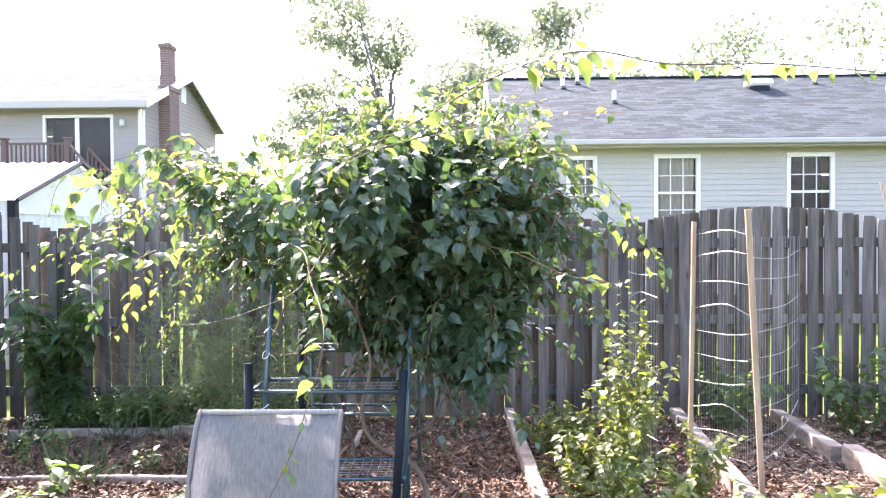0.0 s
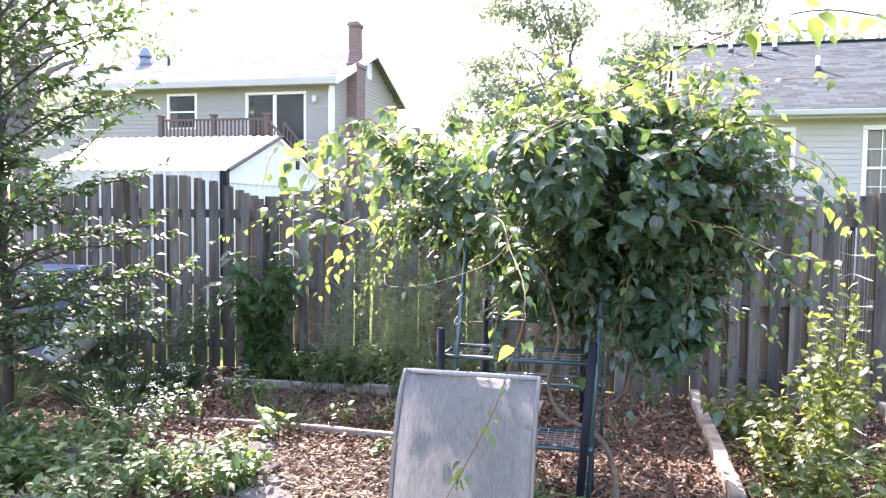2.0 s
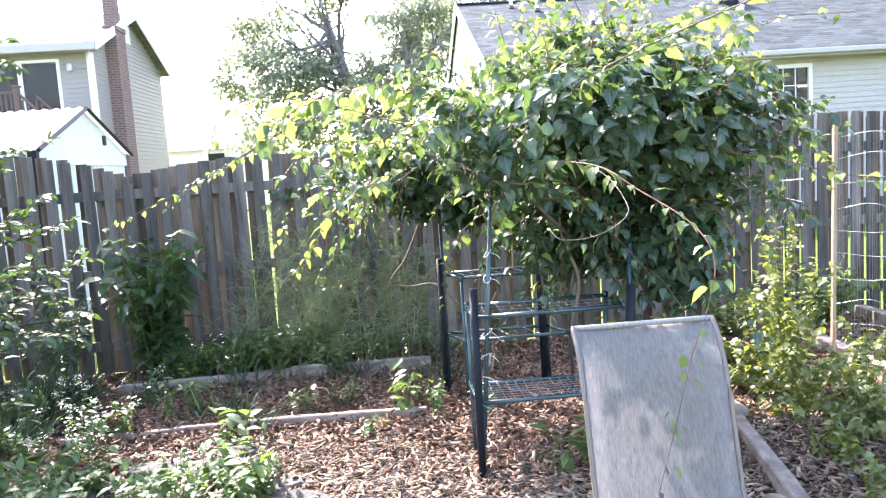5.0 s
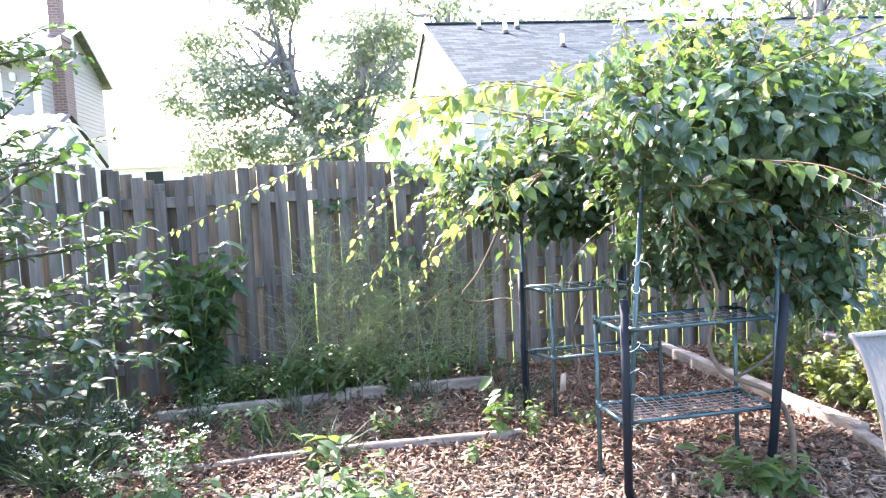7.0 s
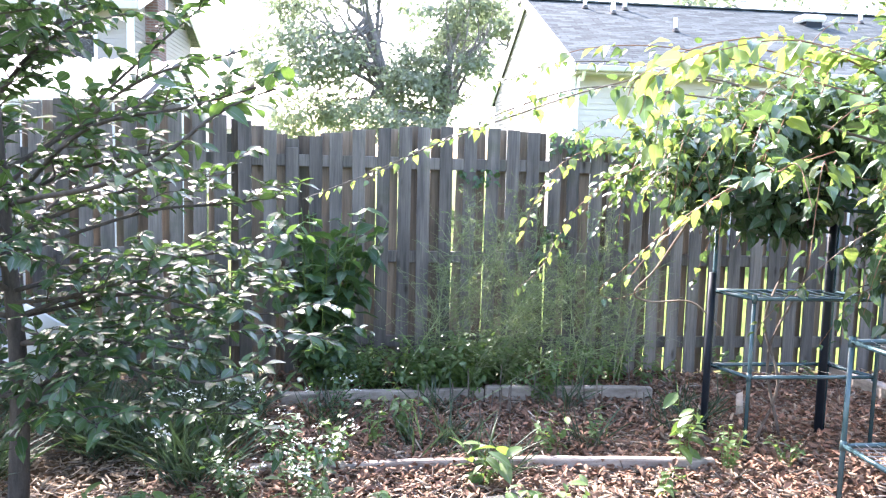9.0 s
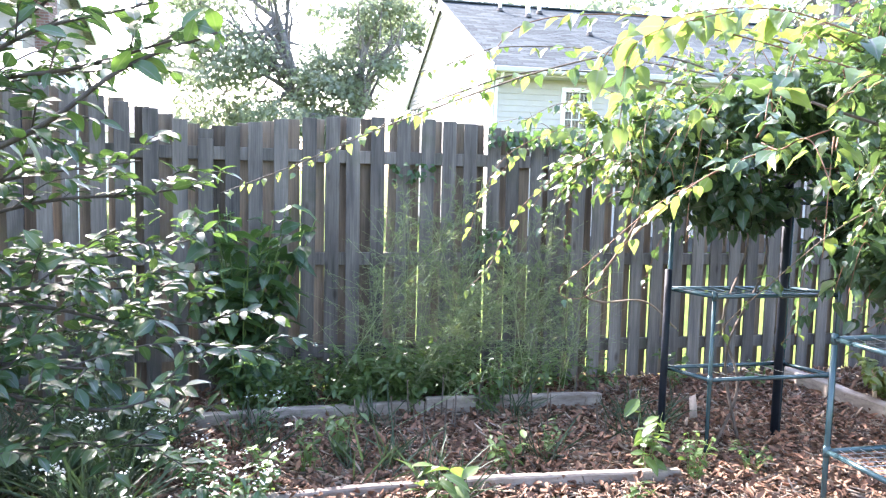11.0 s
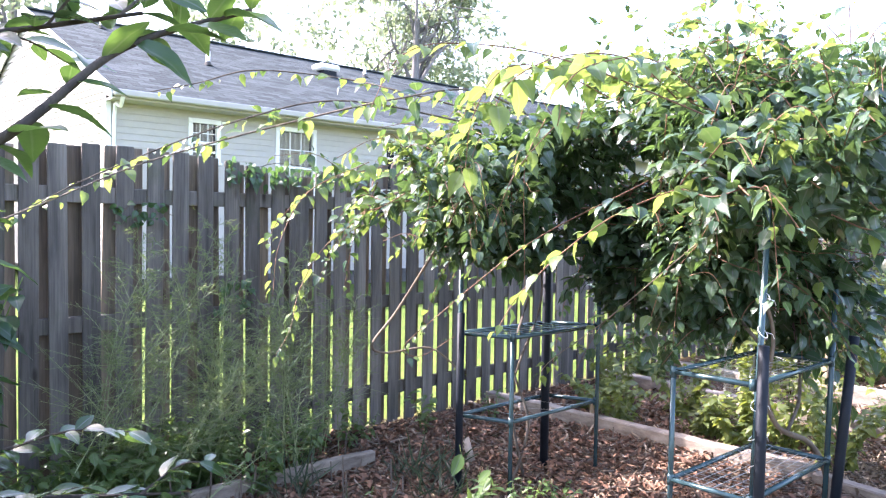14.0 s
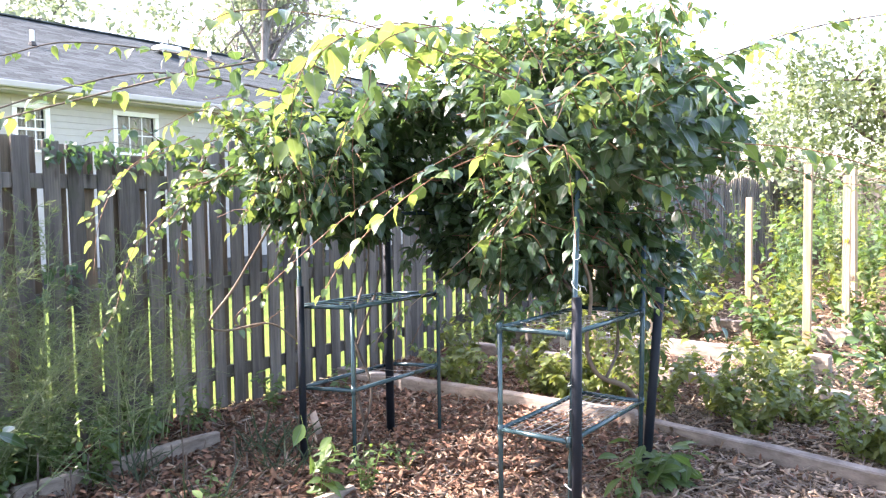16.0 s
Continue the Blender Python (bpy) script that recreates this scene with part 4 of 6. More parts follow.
def shed():
    s = thing("shed", "white ribbed metal garden shed with low gable roof", "shed", (0, 0, 0))
    xw, xe, y0, y1, yr, ze, zr = -7.0, -3.93, 11.6, 14.7, 13.12, 2.07, 2.66
    bm = corrugated(18, xe - xw, lambda u: ze)
    bmesh.ops.translate(bm, verts=bm.verts, vec=(xw, y0, 0))
    part("wall", bm, M["shedmetal"], s)
    bm = corrugated(18, y1 - y0, lambda u: ze - 0.14)
    for v in bm.verts:
        v.co = Vector((xe - v.co.y, y0 + v.co.x, v.co.z))
    part("end_wall", bm, M["shedmetal"], s)
    bm = bmesh.new()
    ring = ((y0, ze - 0.16), (y1, ze - 0.16), (y1, ze), (yr, zr - 0.02), (y0, ze))
    inner = [bm.verts.new((xe - 0.01, *q)) for q in ring]
    outer = [bm.verts.new((xe + 0.035, *q)) for q in ring]
    bm.faces.new(outer)
    bm.faces.new(inner[::-1])
    for i in range(5):
        bm.faces.new((inner[i], inner[(i + 1) % 5], outer[(i + 1) % 5], outer[i]))
    part("gable_panel", bm, M["shedmetal"], s)
    part("gable_vent", boxed((xe + 0.031, 13.75, 2.19), (xe + 0.05, 13.88, 2.33), 0.01), M["darktube"], s)
    part("back_wall", boxed((xw, y1 - 0.03, 0), (xe, y1, ze)), M["shedmetal"], s)
    for ya, yb in ((y0 - 0.08, yr), (y1 + 0.08, yr)):
        bm = bmesh.new()
        rows = []
        n = 22 * 4
        for i in range(n + 1):
            x = xw - 0.1 + (xe - xw + 0.2) * i / n
            off = 0.02 * (1 if (i % 4) in (1, 2) else 0)
            rows.append((bm.verts.new((x, ya, ze + off)), bm.verts.new((x, yb, zr + off))))
        for a, b in zip(rows, rows[1:]):
            bm.faces.new((a[0], b[0], b[1], a[1]))
        bmesh.ops.solidify(bm, geom=bm.faces[:], thickness=0.008)
        part("roof", bm, M["shedmetal"], s)
    bm = bmesh.new()
    for ya in (y0 - 0.08, y1 + 0.08):
        tube(bm, [(xe + 0.1, ya, ze), (xe + 0.1, yr, zr)], 0.03, sides=4)
    part("roof_edge", bm, M["darktube"], s)
    part("corner_strip", boxed((xe - 0.05, y0 - 0.04, 0), (xe + 0.05, y0 + 0.04, ze)), M["darktube"], s)
    return s


rear_house()
two_storey_house()
deck()
shed()


# ---- vegetation helpers ----
def limb_points(a, b, bend=0.15, n=7):
    a, b = Vector(a), Vector(b)
    side = Vector(RNG.normal(size=3)) * bend * (b - a).length
    side.z = abs(side.z) * 0.6
    mid = (a + b) / 2 + side
    return spline([a, (a * 0.6 + mid * 0.4 + (b - a) * 0.12), mid, b], 3)


def tree(label, base, trunk_top, trunk_r, blobs, count, size, mat, shape=SIMPLE, limbs=14, bark="bark", category="tree", inner=0.2, lean=(0, 0), name="tree", clump=90):
    t = thing(name, label, category, base)
    base = Vector(base)
    bm = bmesh.new()
    top = Vector((lean[0], lean[1], trunk_top))
    tube(bm, spline([(0, 0, -0.1), (lean[0] * 0.25 + trunk_r * 0.4, lean[1] * 0.3, trunk_top * 0.35), (lean[0] * 0.6, lean[1] * 0.7 - trunk_r * 0.3, trunk_top * 0.7), top], 4), trunk_r, trunk_r * 0.55, 9)
    part("trunk", bm, M[bark], t, "", True)
    ps, ns = shell([(tuple(Vector(c) - base), r) for c, r in blobs], count, inner)
    ends = ps[RNG.permutation(len(ps))[:limbs]]
    for e in ends:
        start = Vector((lean[0] * 0.5, lean[1] * 0.5, trunk_top * 0.55)).lerp(top, RNG.rand())
        line = limb_points(start, e * 0.92 + np.array(top) * 0.08, 0.12)
        bm = bmesh.new()
        tube(bm, line, trunk_r * 0.38, trunk_r * 0.05, 6)
        for k in range(4):
            q = line[3 + int(RNG.rand() * (len(line) - 4))]
            tip = q + Vector(RNG.normal(size=3)) * (Vector(e) - start).length * 0.22
            tube(bm, limb_points(q, tip, 0.1), trunk_r * 0.14, trunk_r * 0.03, 5)
        part("limb", bm, M[bark], t, "", True)
    # clump the leaves for an uneven outline with gaps
    seeds = ps[RNG.permutation(len(ps))[: max(14, count // clump)]]
    reach = np.array([r for _, r in blobs]).mean() * 0.16 * (0.5 + RNG.rand(len(seeds)))
    k = RNG.choice(len(seeds), size=count, p=reach**2 / (reach**2).sum())
    p = seeds[k] + RNG.normal(size=(count, 3)) * reach[k][:, None] * np.array([1.15, 1.15, 0.6])
    out = norm((p - seeds[k]) / reach[k][:, None] + 0.5 * norm(p - np.array(top) * 0.8))
    d, n = foliage_frames(out, 0.4, 0.8)
    me = cloud_mesh("crown", p, d, n, size * (0.6 + 0.7 * RNG.rand(count)), shape, M[mat])
    part("crown", me, parent=t, kind="stuff")
    return t


# ---- the climbing vine over the racks ----
VINE_BLOBS = [
    ((1.00, 6.25, 1.78), (0.85, 0.58, 0.38)), ((0.80, 7.62, 1.72), (0.88, 0.46, 0.38)), ((1.42, 6.85, 1.90), (0.60, 0.66, 0.33)),
    ((1.70, 6.80, 1.60), (0.38, 0.52, 0.40)), ((1.50, 6.75, 1.22), (0.36, 0.48, 0.46)), ((1.35, 7.35, 1.22), (0.38, 0.35, 0.40)),
    ((1.20, 6.72, 1.30), (0.34, 0.38, 0.38)), ((1.62, 6.45, 1.05), (0.22, 0.26, 0.38)), ((0.30, 6.40, 1.72), (0.40, 0.38, 0.20)), ((0.20, 7.75, 1.50), (0.42, 0.34, 0.24)),
    ((1.00, 6.78, 1.22), (0.34, 0.32, 0.34)), ((0.68, 7.62, 1.40), (0.70, 0.38, 0.28)), ((0.50, 6.92, 1.98), (0.55, 0.38, 0.12)), ((-0.10, 7.85, 1.62), (0.36, 0.30, 0.16)), ((0.02, 6.30, 1.58), (0.30, 0.30, 0.20)), ((1.60, 6.25, 1.62), (0.38, 0.32, 0.30)), ((2.02, 6.80, 1.84), (0.26, 0.34, 0.18)), ((2.52, 6.82, 1.50), (0.20, 0.25, 0.20)), ((1.48, 6.20, 0.98), (0.20, 0.20, 0.36)), ((0.58, 6.15, 1.50), (0.28, 0.24, 0.24)), ((1.40, 6.83, 2.02), (0.40, 0.38, 0.20)),
]


def vine():
    v = thing("climbing_vine", "sprawling leafy climbing vine draped over two plant racks", "vine", (0.95, 6.35, 0))
    org = np.array([0.95, 6.35, 0.0])

    def cane(pts, r0, r1, mat, label=""):
        line = spline([tuple(np.array(p) - org) for p in pts], 7)
        part("cane", tubed(line, r0, r1, 6), M[mat], v, label, True)
        return np.array([tuple(q) for q in line]) + org

    # woody trunks rising beside the racks
    trunk = spline([tuple(np.array(p) - org) for p in ((1.36, 6.32, -0.03), (1.34, 6.31, 0.25), (1.26, 6.36, 0.42), (1.05, 6.42, 0.52), (0.98, 6.45, 0.68), (1.03, 6.45, 0.95), (0.95, 6.50, 1.25), (1.05, 6.55, 1.6))], 5)
    part("trunk", tubed(trunk, 0.0165, 0.006, 8), M["cane"], v, "twisted tan woody trunk", True)
    for pts in (((1.10, 6.4, 0.50), (1.35, 6.45, 0.62), (1.40, 6.5, 0.9), (1.35, 6.6, 1.3), (1.4, 6.7, 1.6)), ((0.60, 7.65, -0.03), (0.70, 7.60, 0.35), (0.63, 7.66, 0.7), (0.72, 7.62, 1.1), (0.66, 7.6, 1.6)), ((0.80, 7.70, -0.03), (0.70, 7.72, 0.5), (0.86, 7.66, 1.0), (0.78, 7.65, 1.5)), ((1.0, 6.5, 0.9), (1.15, 6.9, 1.2), (1.0, 7.4, 1.6)), ((0.98, 6.45, 1.2), (0.6, 6.4, 1.55), (0.1, 6.4, 1.7)), ((1.05, 6.5, 1.5), (1.7, 6.7, 1.75), (2.2, 6.9, 1.6))):
        cane(pts, 0.009, 0.005, "bark")

    P, D, N, S = [], [], [], []
    YP, YD, YN, YS = [], [], [], []

    def along(line, start, size0, size1, young, step=0.045):
        """Leaves hanging alternately from a shoot."""
        seg = np.linalg.norm(np.diff(line, axis=0), axis=1)
        dist = np.concatenate([[0], np.cumsum(seg)])
        for k, s in enumerate(np.arange(start * dist[-1], dist[-1], step)):
            if RNG.rand() < 0.15:
                continue
            s = min(max(s + step * 0.8 * RNG.normal(), 0.0), dist[-1] - 0.021)
            p = np.array([np.interp(s, dist, line[:, c]) for c in range(3)])
            q = np.array([np.interp(s + 0.02, dist, line[:, c]) for c in range(3)])
            tan = norm((q - p)[None] + 1e-6)[0]
            side = norm(np.cross(tan, [0, 0, 1])[None])[0] * (1 if k % 2 else -1)
            d = side * 0.65 + tan * 0.45 + RNG.normal(size=3) * 0.40 - np.array([0, 0, 0.05 + 0.42 * RNG.rand()])
            n = np.array([0, 0, 0.9]) + side * 0.25 + RNG.normal(size=3) * 0.30
            u = s / dist[-1]
            size = (size0 + (size1 - size0) * u) * (0.35 + 0.85 * RNG.rand())
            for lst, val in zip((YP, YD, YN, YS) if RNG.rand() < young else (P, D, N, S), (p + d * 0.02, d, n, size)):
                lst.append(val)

    # long free shoots
    for pts, r0, mat, start, s0, s1, young in (
        (((0.4, 7.3, 1.9), (-0.1, 7.25, 1.98), (-0.51, 7.3, 1.90), (-0.80, 7.65, 1.80), (-1.20, 8.0, 1.64), (-1.59, 8.0, 1.46), (-1.95, 7.92, 1.31)), 0.0088, "bark", 0.0, 0.085, 0.05, 0.7),
        (((0.5, 7.6, 1.95), (0.14, 8.02, 2.09), (0.04, 8.4, 2.19), (-0.38, 8.6, 2.20), (-0.62, 8.75, 2.12), (-0.85, 8.8, 2.05)), 0.0088, "bark", 0.05, 0.09, 0.05, 0.55),
        (((0.3, 7.6, 1.9), (-0.3, 7.9, 1.98), (-0.75, 8.05, 1.86), (-1.25, 8.25, 1.62), (-1.6, 8.3, 1.42)), 0.0088, "bark", 0.0, 0.09, 0.045, 0.55),
        (((0.60, 6.1, 1.75), (0.85, 5.95, 1.87), (0.99, 5.86, 1.97), (1.41, 5.53, 2.14), (1.63, 5.10, 2.19), (1.88, 4.72, 2.19), (2.14, 4.70, 2.145), (2.47, 4.70, 2.14), (2.85, 4.72, 2.11)), 0.0075, "bark", 0.0, 0.085, 0.065, 0.8),
        (((0.8, 6.0, 1.85), (1.1, 5.8, 2.0), (1.45, 5.75, 2.08), (1.75, 5.6, 2.12)), 0.005, "cane", 0.0, 0.10, 0.06, 0.6),
        (((0.75, 5.75, 1.60), (0.88, 5.45, 1.56), (0.95, 5.20, 1.47), (1.04, 4.95, 1.36), (1.06, 4.82, 1.25), (1.02, 4.79, 1.10), (0.97, 4.80, 0.95), (0.88, 4.72, 0.76), (0.78, 4.62, 0.58)), 0.0045, "redcane", 0.02, 0.075, 0.05, 0.7),
        (((0.9, 5.9, 1.6), (0.92, 5.5, 1.52), (0.90, 5.2, 1.43), (0.83, 5.0, 1.39), (0.70, 4.88, 1.35), (0.58, 4.86, 1.345), (0.545, 4.92, 1.38)), 0.002, "cane", 0.85, 0.05, 0.03, 0.6),
        (((0.2, 6.6, 1.6), (-0.15, 6.9, 1.35), (-0.35, 7.2, 1.05), (-0.44, 7.3, 0.92), (-0.36, 7.28, 0.88), (-0.2, 7.25, 0.95)), 0.0045, "redcane", 0.1, 0.07, 0.03, 0.8),
        (((0.0, 7.7, 1.6), (-0.35, 7.9, 1.35), (-0.49, 7.97, 1.12), (-0.62, 7.85, 0.95), (-0.76, 7.74, 0.86)), 0.004, "redcane", 0.0, 0.09, 0.045, 0.85),
        (((0.3, 7.9, 1.3), (0.15, 8.05, 0.95), (0.03, 8.1, 0.78), (0.15, 8.12, 0.72), (0.35, 8.0, 0.74), (0.5, 7.9, 0.6)), 0.010, "cane", 0.95, 0.03, 0.02, 0.5),
        (((0.7, 6.6, 1.4), (0.45, 6.65, 1.25), (0.35, 6.9, 1.0), (0.36, 7.2, 0.78), (0.37, 7.28, 0.66)), 0.0045, "cane", 0.0, 0.085, 0.05, 0.75),
        (((1.9, 6.8, 1.9), (2.3, 6.85, 1.9), (2.55, 6.85, 1.65), (2.70, 6.8, 1.38)), 0.006, "cane", 0.0, 0.10, 0.05, 0.75),
        (((1.8, 6.8, 1.5), (2.1, 7.1, 1.35), (2.25, 7.2, 1.22), (2.35, 7.2, 1.1)), 0.005, "cane", 0.0, 0.09, 0.05, 0.85),
        (((0.2, 6.3, 1.8), (-0.3, 6.6, 1.98), (-0.62, 6.8, 2.02), (-0.85, 6.85, 1.95), (-0.95, 6.9, 1.75)), 0.005, "redcane", 0.0, 0.10, 0.06, 0.75),
        (((0.1, 6.3, 1.6), (-0.2, 6.5, 1.45), (-0.38, 6.7, 1.22), (-0.5, 6.75, 1.05)), 0.005, "redcane", 0.0, 0.10, 0.05, 0.8),
        (((2.0, 6.7, 1.6), (2.2, 6.65, 1.5), (2.3, 6.65, 1.3), (2.32, 6.65, 1.15)), 0.005, "cane", 0.0, 0.09, 0.05, 0.9),
        (((2.3, 6.9, 1.75), (2.5, 6.95, 1.6), (2.62, 6.95, 1.45), (2.75, 6.9, 1.3)), 0.005, "cane", 0.0, 0.09, 0.05, 0.8),
        (((1.9, 6.6, 1.3), (2.05, 6.5, 1.25), (2.12, 6.5, 1.1), (2.12, 6.5, 0.98)), 0.005, "cane", 0.0, 0.08, 0.05, 0.9),
        (((1.2, 6.0, 2.1), (1.25, 5.95, 2.25), (1.22, 5.98, 2.36)), 0.004, "redcane", 0.0, 0.06, 0.03, 0.9),
        (((0.45, 6.4, 1.9), (0.42, 6.35, 2.05), (0.44, 6.3, 2.18)), 0.004, "redcane", 0.1, 0.06, 0.03, 0.9),
        (((1.7, 6.4, 2.1), (1.78, 6.35, 2.3), (2.0, 6.25, 2.45), (2.4, 6.1, 2.42)), 0.004, "redcane", 0.0, 0.07, 0.04, 0.8),
        (((1.7, 6.7, 2.1), (2.1, 6.8, 2.08), (2.4, 6.85, 1.88), (2.6, 6.85, 1.6), (2.72, 6.82, 1.42)), 0.006, "cane", 0.0, 0.10, 0.06, 0.85),
        (((1.8, 6.6, 2.05), (2.05, 6.5, 2.0), (2.2, 6.45, 1.85), (2.28, 6.45, 1.62)), 0.005, "cane", 0.0, 0.10, 0.06, 0.6),
        (((1.6, 6.2, 1.05), (1.7, 6.12, 0.88), (1.8, 6.08, 0.74), (1.88, 6.05, 0.62)), 0.004, "redcane", 0.0, 0.10, 0.06, 0.2),
        (((1.5, 6.1, 1.6), (1.75, 5.8, 1.55), (1.95, 5.55, 1.46), (2.15, 5.37, 1.43)), 0.005, "redcane", 0.0, 0.10, 0.06, 0.4),
        (((1.40, 6.40, 1.15), (1.34, 6.32, 0.92), (1.30, 6.28, 0.70), (1.32, 6.24, 0.50)), 0.004, "redcane", 0.0, 0.11, 0.08, 0.1),
        (((1.30, 6.45, 1.10), (1.22, 6.40, 0.90), (1.15, 6.36, 0.72)), 0.004, "redcane", 0.0, 0.11, 0.08, 0.1),
        (((1.45, 6.35, 1.0), (1.42, 6.28, 0.82), (1.38, 6.24, 0.60)), 0.004, "redcane", 0.0, 0.11, 0.08, 0.1),
        (((0.95, 6.85, 1.2), (0.88, 6.92, 0.98), (0.84, 6.98, 0.80)), 0.004, "redcane", 0.0, 0.11, 0.08, 0.1),
        (((0.70, 6.75, 1.35), (0.62, 6.80, 1.10), (0.60, 6.84, 0.92)), 0.004, "redcane", 0.0, 0.11, 0.08, 0.15),
        (((1.15, 6.85, 1.1), (1.12, 6.95, 0.92), (1.08, 7.0, 0.76)), 0.004, "redcane", 0.0, 0.11, 0.08, 0.1),
        (((0.45, 6.6, 1.92), (0.1, 6.62, 2.05), (-0.25, 6.66, 2.02), (-0.50, 6.70, 1.90), (-0.56, 6.74, 1.75)), 0.006, "redcane", 0.0, 0.13, 0.11, 0.85),
        (((0.5, 7.0, 2.0), (0.15, 7.05, 2.08), (-0.1, 7.1, 2.05), (-0.22, 7.15, 1.85), (-0.26, 7.15, 1.62)), 0.006, "redcane", 0.0, 0.13, 0.10, 0.85),
        (((0.4, 6.5, 1.95), (0.0, 6.48, 2.02), (-0.35, 6.45, 1.95), (-0.55, 6.42, 1.86), (-0.60, 6.42, 1.72)), 0.005, "redcane", 0.0, 0.13, 0.10, 0.8),
        (((0.3, 7.2, 1.9), (0.2, 7.22, 1.72), (0.16, 7.2, 1.55), (0.08, 7.12, 1.35), (0.06, 7.1, 1.15)), 0.004, "redcane", 0.1, 0.09, 0.05, 0.6),
        (((0.2, 7.0, 1.9), (0.0, 7.1, 1.65), (-0.1, 7.15, 1.4), (-0.2, 7.2, 1.2)), 0.004, "redcane", 0.1, 0.09, 0.05, 0.6),
        (((0.56, 6.37, 1.7), (0.62, 6.5, 1.98), (0.67, 6.66, 2.2)), 0.005, "cane", 0.4, 0.06, 0.03, 0.9),
        (((0.75, 6.45, 1.9), (0.80, 6.5, 2.05), (0.75, 6.5, 2.22)), 0.004, "redcane", 0.1, 0.07, 0.03, 0.9),
        (((1.65, 6.57, 1.9), (1.8, 6.4, 2.1), (1.99, 6.22, 2.22), (2.3, 6.0, 2.2)), 0.005, "redcane", 0.2, 0.09, 0.05, 0.5),
        (((-0.2, 7.85, 1.7), (-0.5, 7.9, 1.55), (-0.66, 7.88, 1.32), (-0.74, 7.8, 1.1)), 0.004, "redcane", 0.0, 0.08, 0.05, 0.9),
        (((0.0, 7.95, 1.7), (-0.3, 8.1, 1.6), (-0.5, 8.15, 1.42), (-0.56, 8.15, 1.3)), 0.004, "redcane", 0.0, 0.08, 0.05, 0.85),
    ):
        bare = start > 0.8
        along(cane(pts, r0 * (0.8 if bare else 0.6), r0 * (0.55 if bare else 0.3), "cane" if bare else mat, "bare looping tan cane" if bare else "reddish young shoot" if mat == "redcane" else ""), start, s0, s1, young, 0.045 if bare else 0.034)

    # the crown: arching leafy shoots all over it, and a dark tangle of leaves inside
    def hollow(q):
        s = q[1] - 0.66 * (q[0] - 0.3)
        return -0.4 < q[0] < 0.95 and 6.62 < s < 7.22 and 0.9 < q[2] < 1.88

    def roof_of(q):
        """How high the crown reaches: rising from its tip to a peak over the middle, lower on the open side."""
        peak = 0.13 * math.exp(-((q[0] - 1.40) ** 2 + (q[1] - 6.83) ** 2) / 0.22)
        return min(1.80 + 0.42 * (q[0] - 0.1), 1.92 if q[1] < 6.45 and q[0] > 1.2 else 2.12) + peak

    sp, sn = shell(VINE_BLOBS, 900, 0.78)
    for p, out in zip(sp, sn):
        if hollow(p) or out[2] < -0.55 or p[2] > roof_of(p) or ((p[0] < 0.4 and p[1] < 7.1 or p[0] > 1.98) and RNG.rand() < 0.5):
            continue
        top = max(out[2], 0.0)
        way = norm((out * np.array([1, 1, 0.45]) + RNG.normal(size=3) * np.array([0.55, 0.55, 0.25]))[None])[0]
        length = (0.22 + 0.42 * RNG.rand() ** 1.6) * (0.5 if p[0] > 1.9 else 1.0)
        mid = p + way * length * 0.55 + np.array([0, 0, 0.07 * RNG.rand() + 0.04 * top])
        tip = p + way * length - np.array([0, 0, (0.20 - 0.14 * top) * RNG.rand() + 0.03])
        if hollow(mid) or hollow(tip) or (p[0] > 0.5 and min(tip[1], mid[1]) < 5.74 + 0.5 * max(0.0, p[2] - 1.45)):
            continue
        # more yellow-green leaves at the rim and top, where sun lights the crown
        edge = 0.26 if p[0] < 0.3 or p[0] > 1.95 else 0.14 if p[1] > 7.1 and p[0] < 0.7 else 0.0
        line = cane((tuple(p - way * 0.12), tuple(p), tuple(mid), tuple(tip)), 0.003, 0.0013, "redcane")
        half = len(line) // 2 + 1
        along(line[:half], 0.0, 0.080, 0.083, 0.01 + edge, 0.018)
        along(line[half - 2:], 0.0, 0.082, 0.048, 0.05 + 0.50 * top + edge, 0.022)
    # upright young shoots on top
    sp, sn = shell(VINE_BLOBS[:3] + VINE_BLOBS[8:9] + VINE_BLOBS[-1:], 170, 0.95)
    for p, out in zip(sp, sn):
        if out[2] < 0.55 or p[2] > roof_of(p) + 0.03 or p[1] < 6.0 or RNG.rand() < 0.45:
            continue
        tip = p + np.array([0.12 * RNG.normal(), 0.12 * RNG.normal(), 0.07 + 0.15 * RNG.rand()])
        along(cane((tuple(p - np.array([0, 0, 0.12])), tuple((p + tip) / 2 + RNG.normal(size=3) * 0.02), tuple(tip)), 0.003, 0.0013, "redcane"), 0.2, 0.09, 0.05, 0.75, 0.026)
    p, out = shell(VINE_BLOBS[:8] + VINE_BLOBS[10:12], 10000, 0.30)
    c = np.array([c for c, _ in VINE_BLOBS])
    p = p + (c[np.argmin(((p[:, None] - c[None]) ** 2).sum(2), 1)] - p) * 0.20
    keep = (p[:, 2] < 1.72 + 0.42 * (p[:, 0] - 0.1)) & ((p[:, 0] > np.where(p[:, 1] > 7.15, 0.05, 0.35)) | (RNG.rand(len(p)) < 0.3))
    keep &= np.array([not hollow(q) for q in p])
    p, out = p[keep], out[keep]
    P += list(p); D += list(norm(out * np.array([1, 1, 0.2]) + RNG.normal(size=p.shape) * 0.7 - np.array([0, 0, 0.35]))); N += list(norm(out * 0.5 + np.array([0, 0, 0.7]) + RNG.normal(size=p.shape) * 0.4)); S += list(0.062 + 0.045 * RNG.rand(len(p)))
    P, D, N, S = map(np.array, (P, D, N, S))
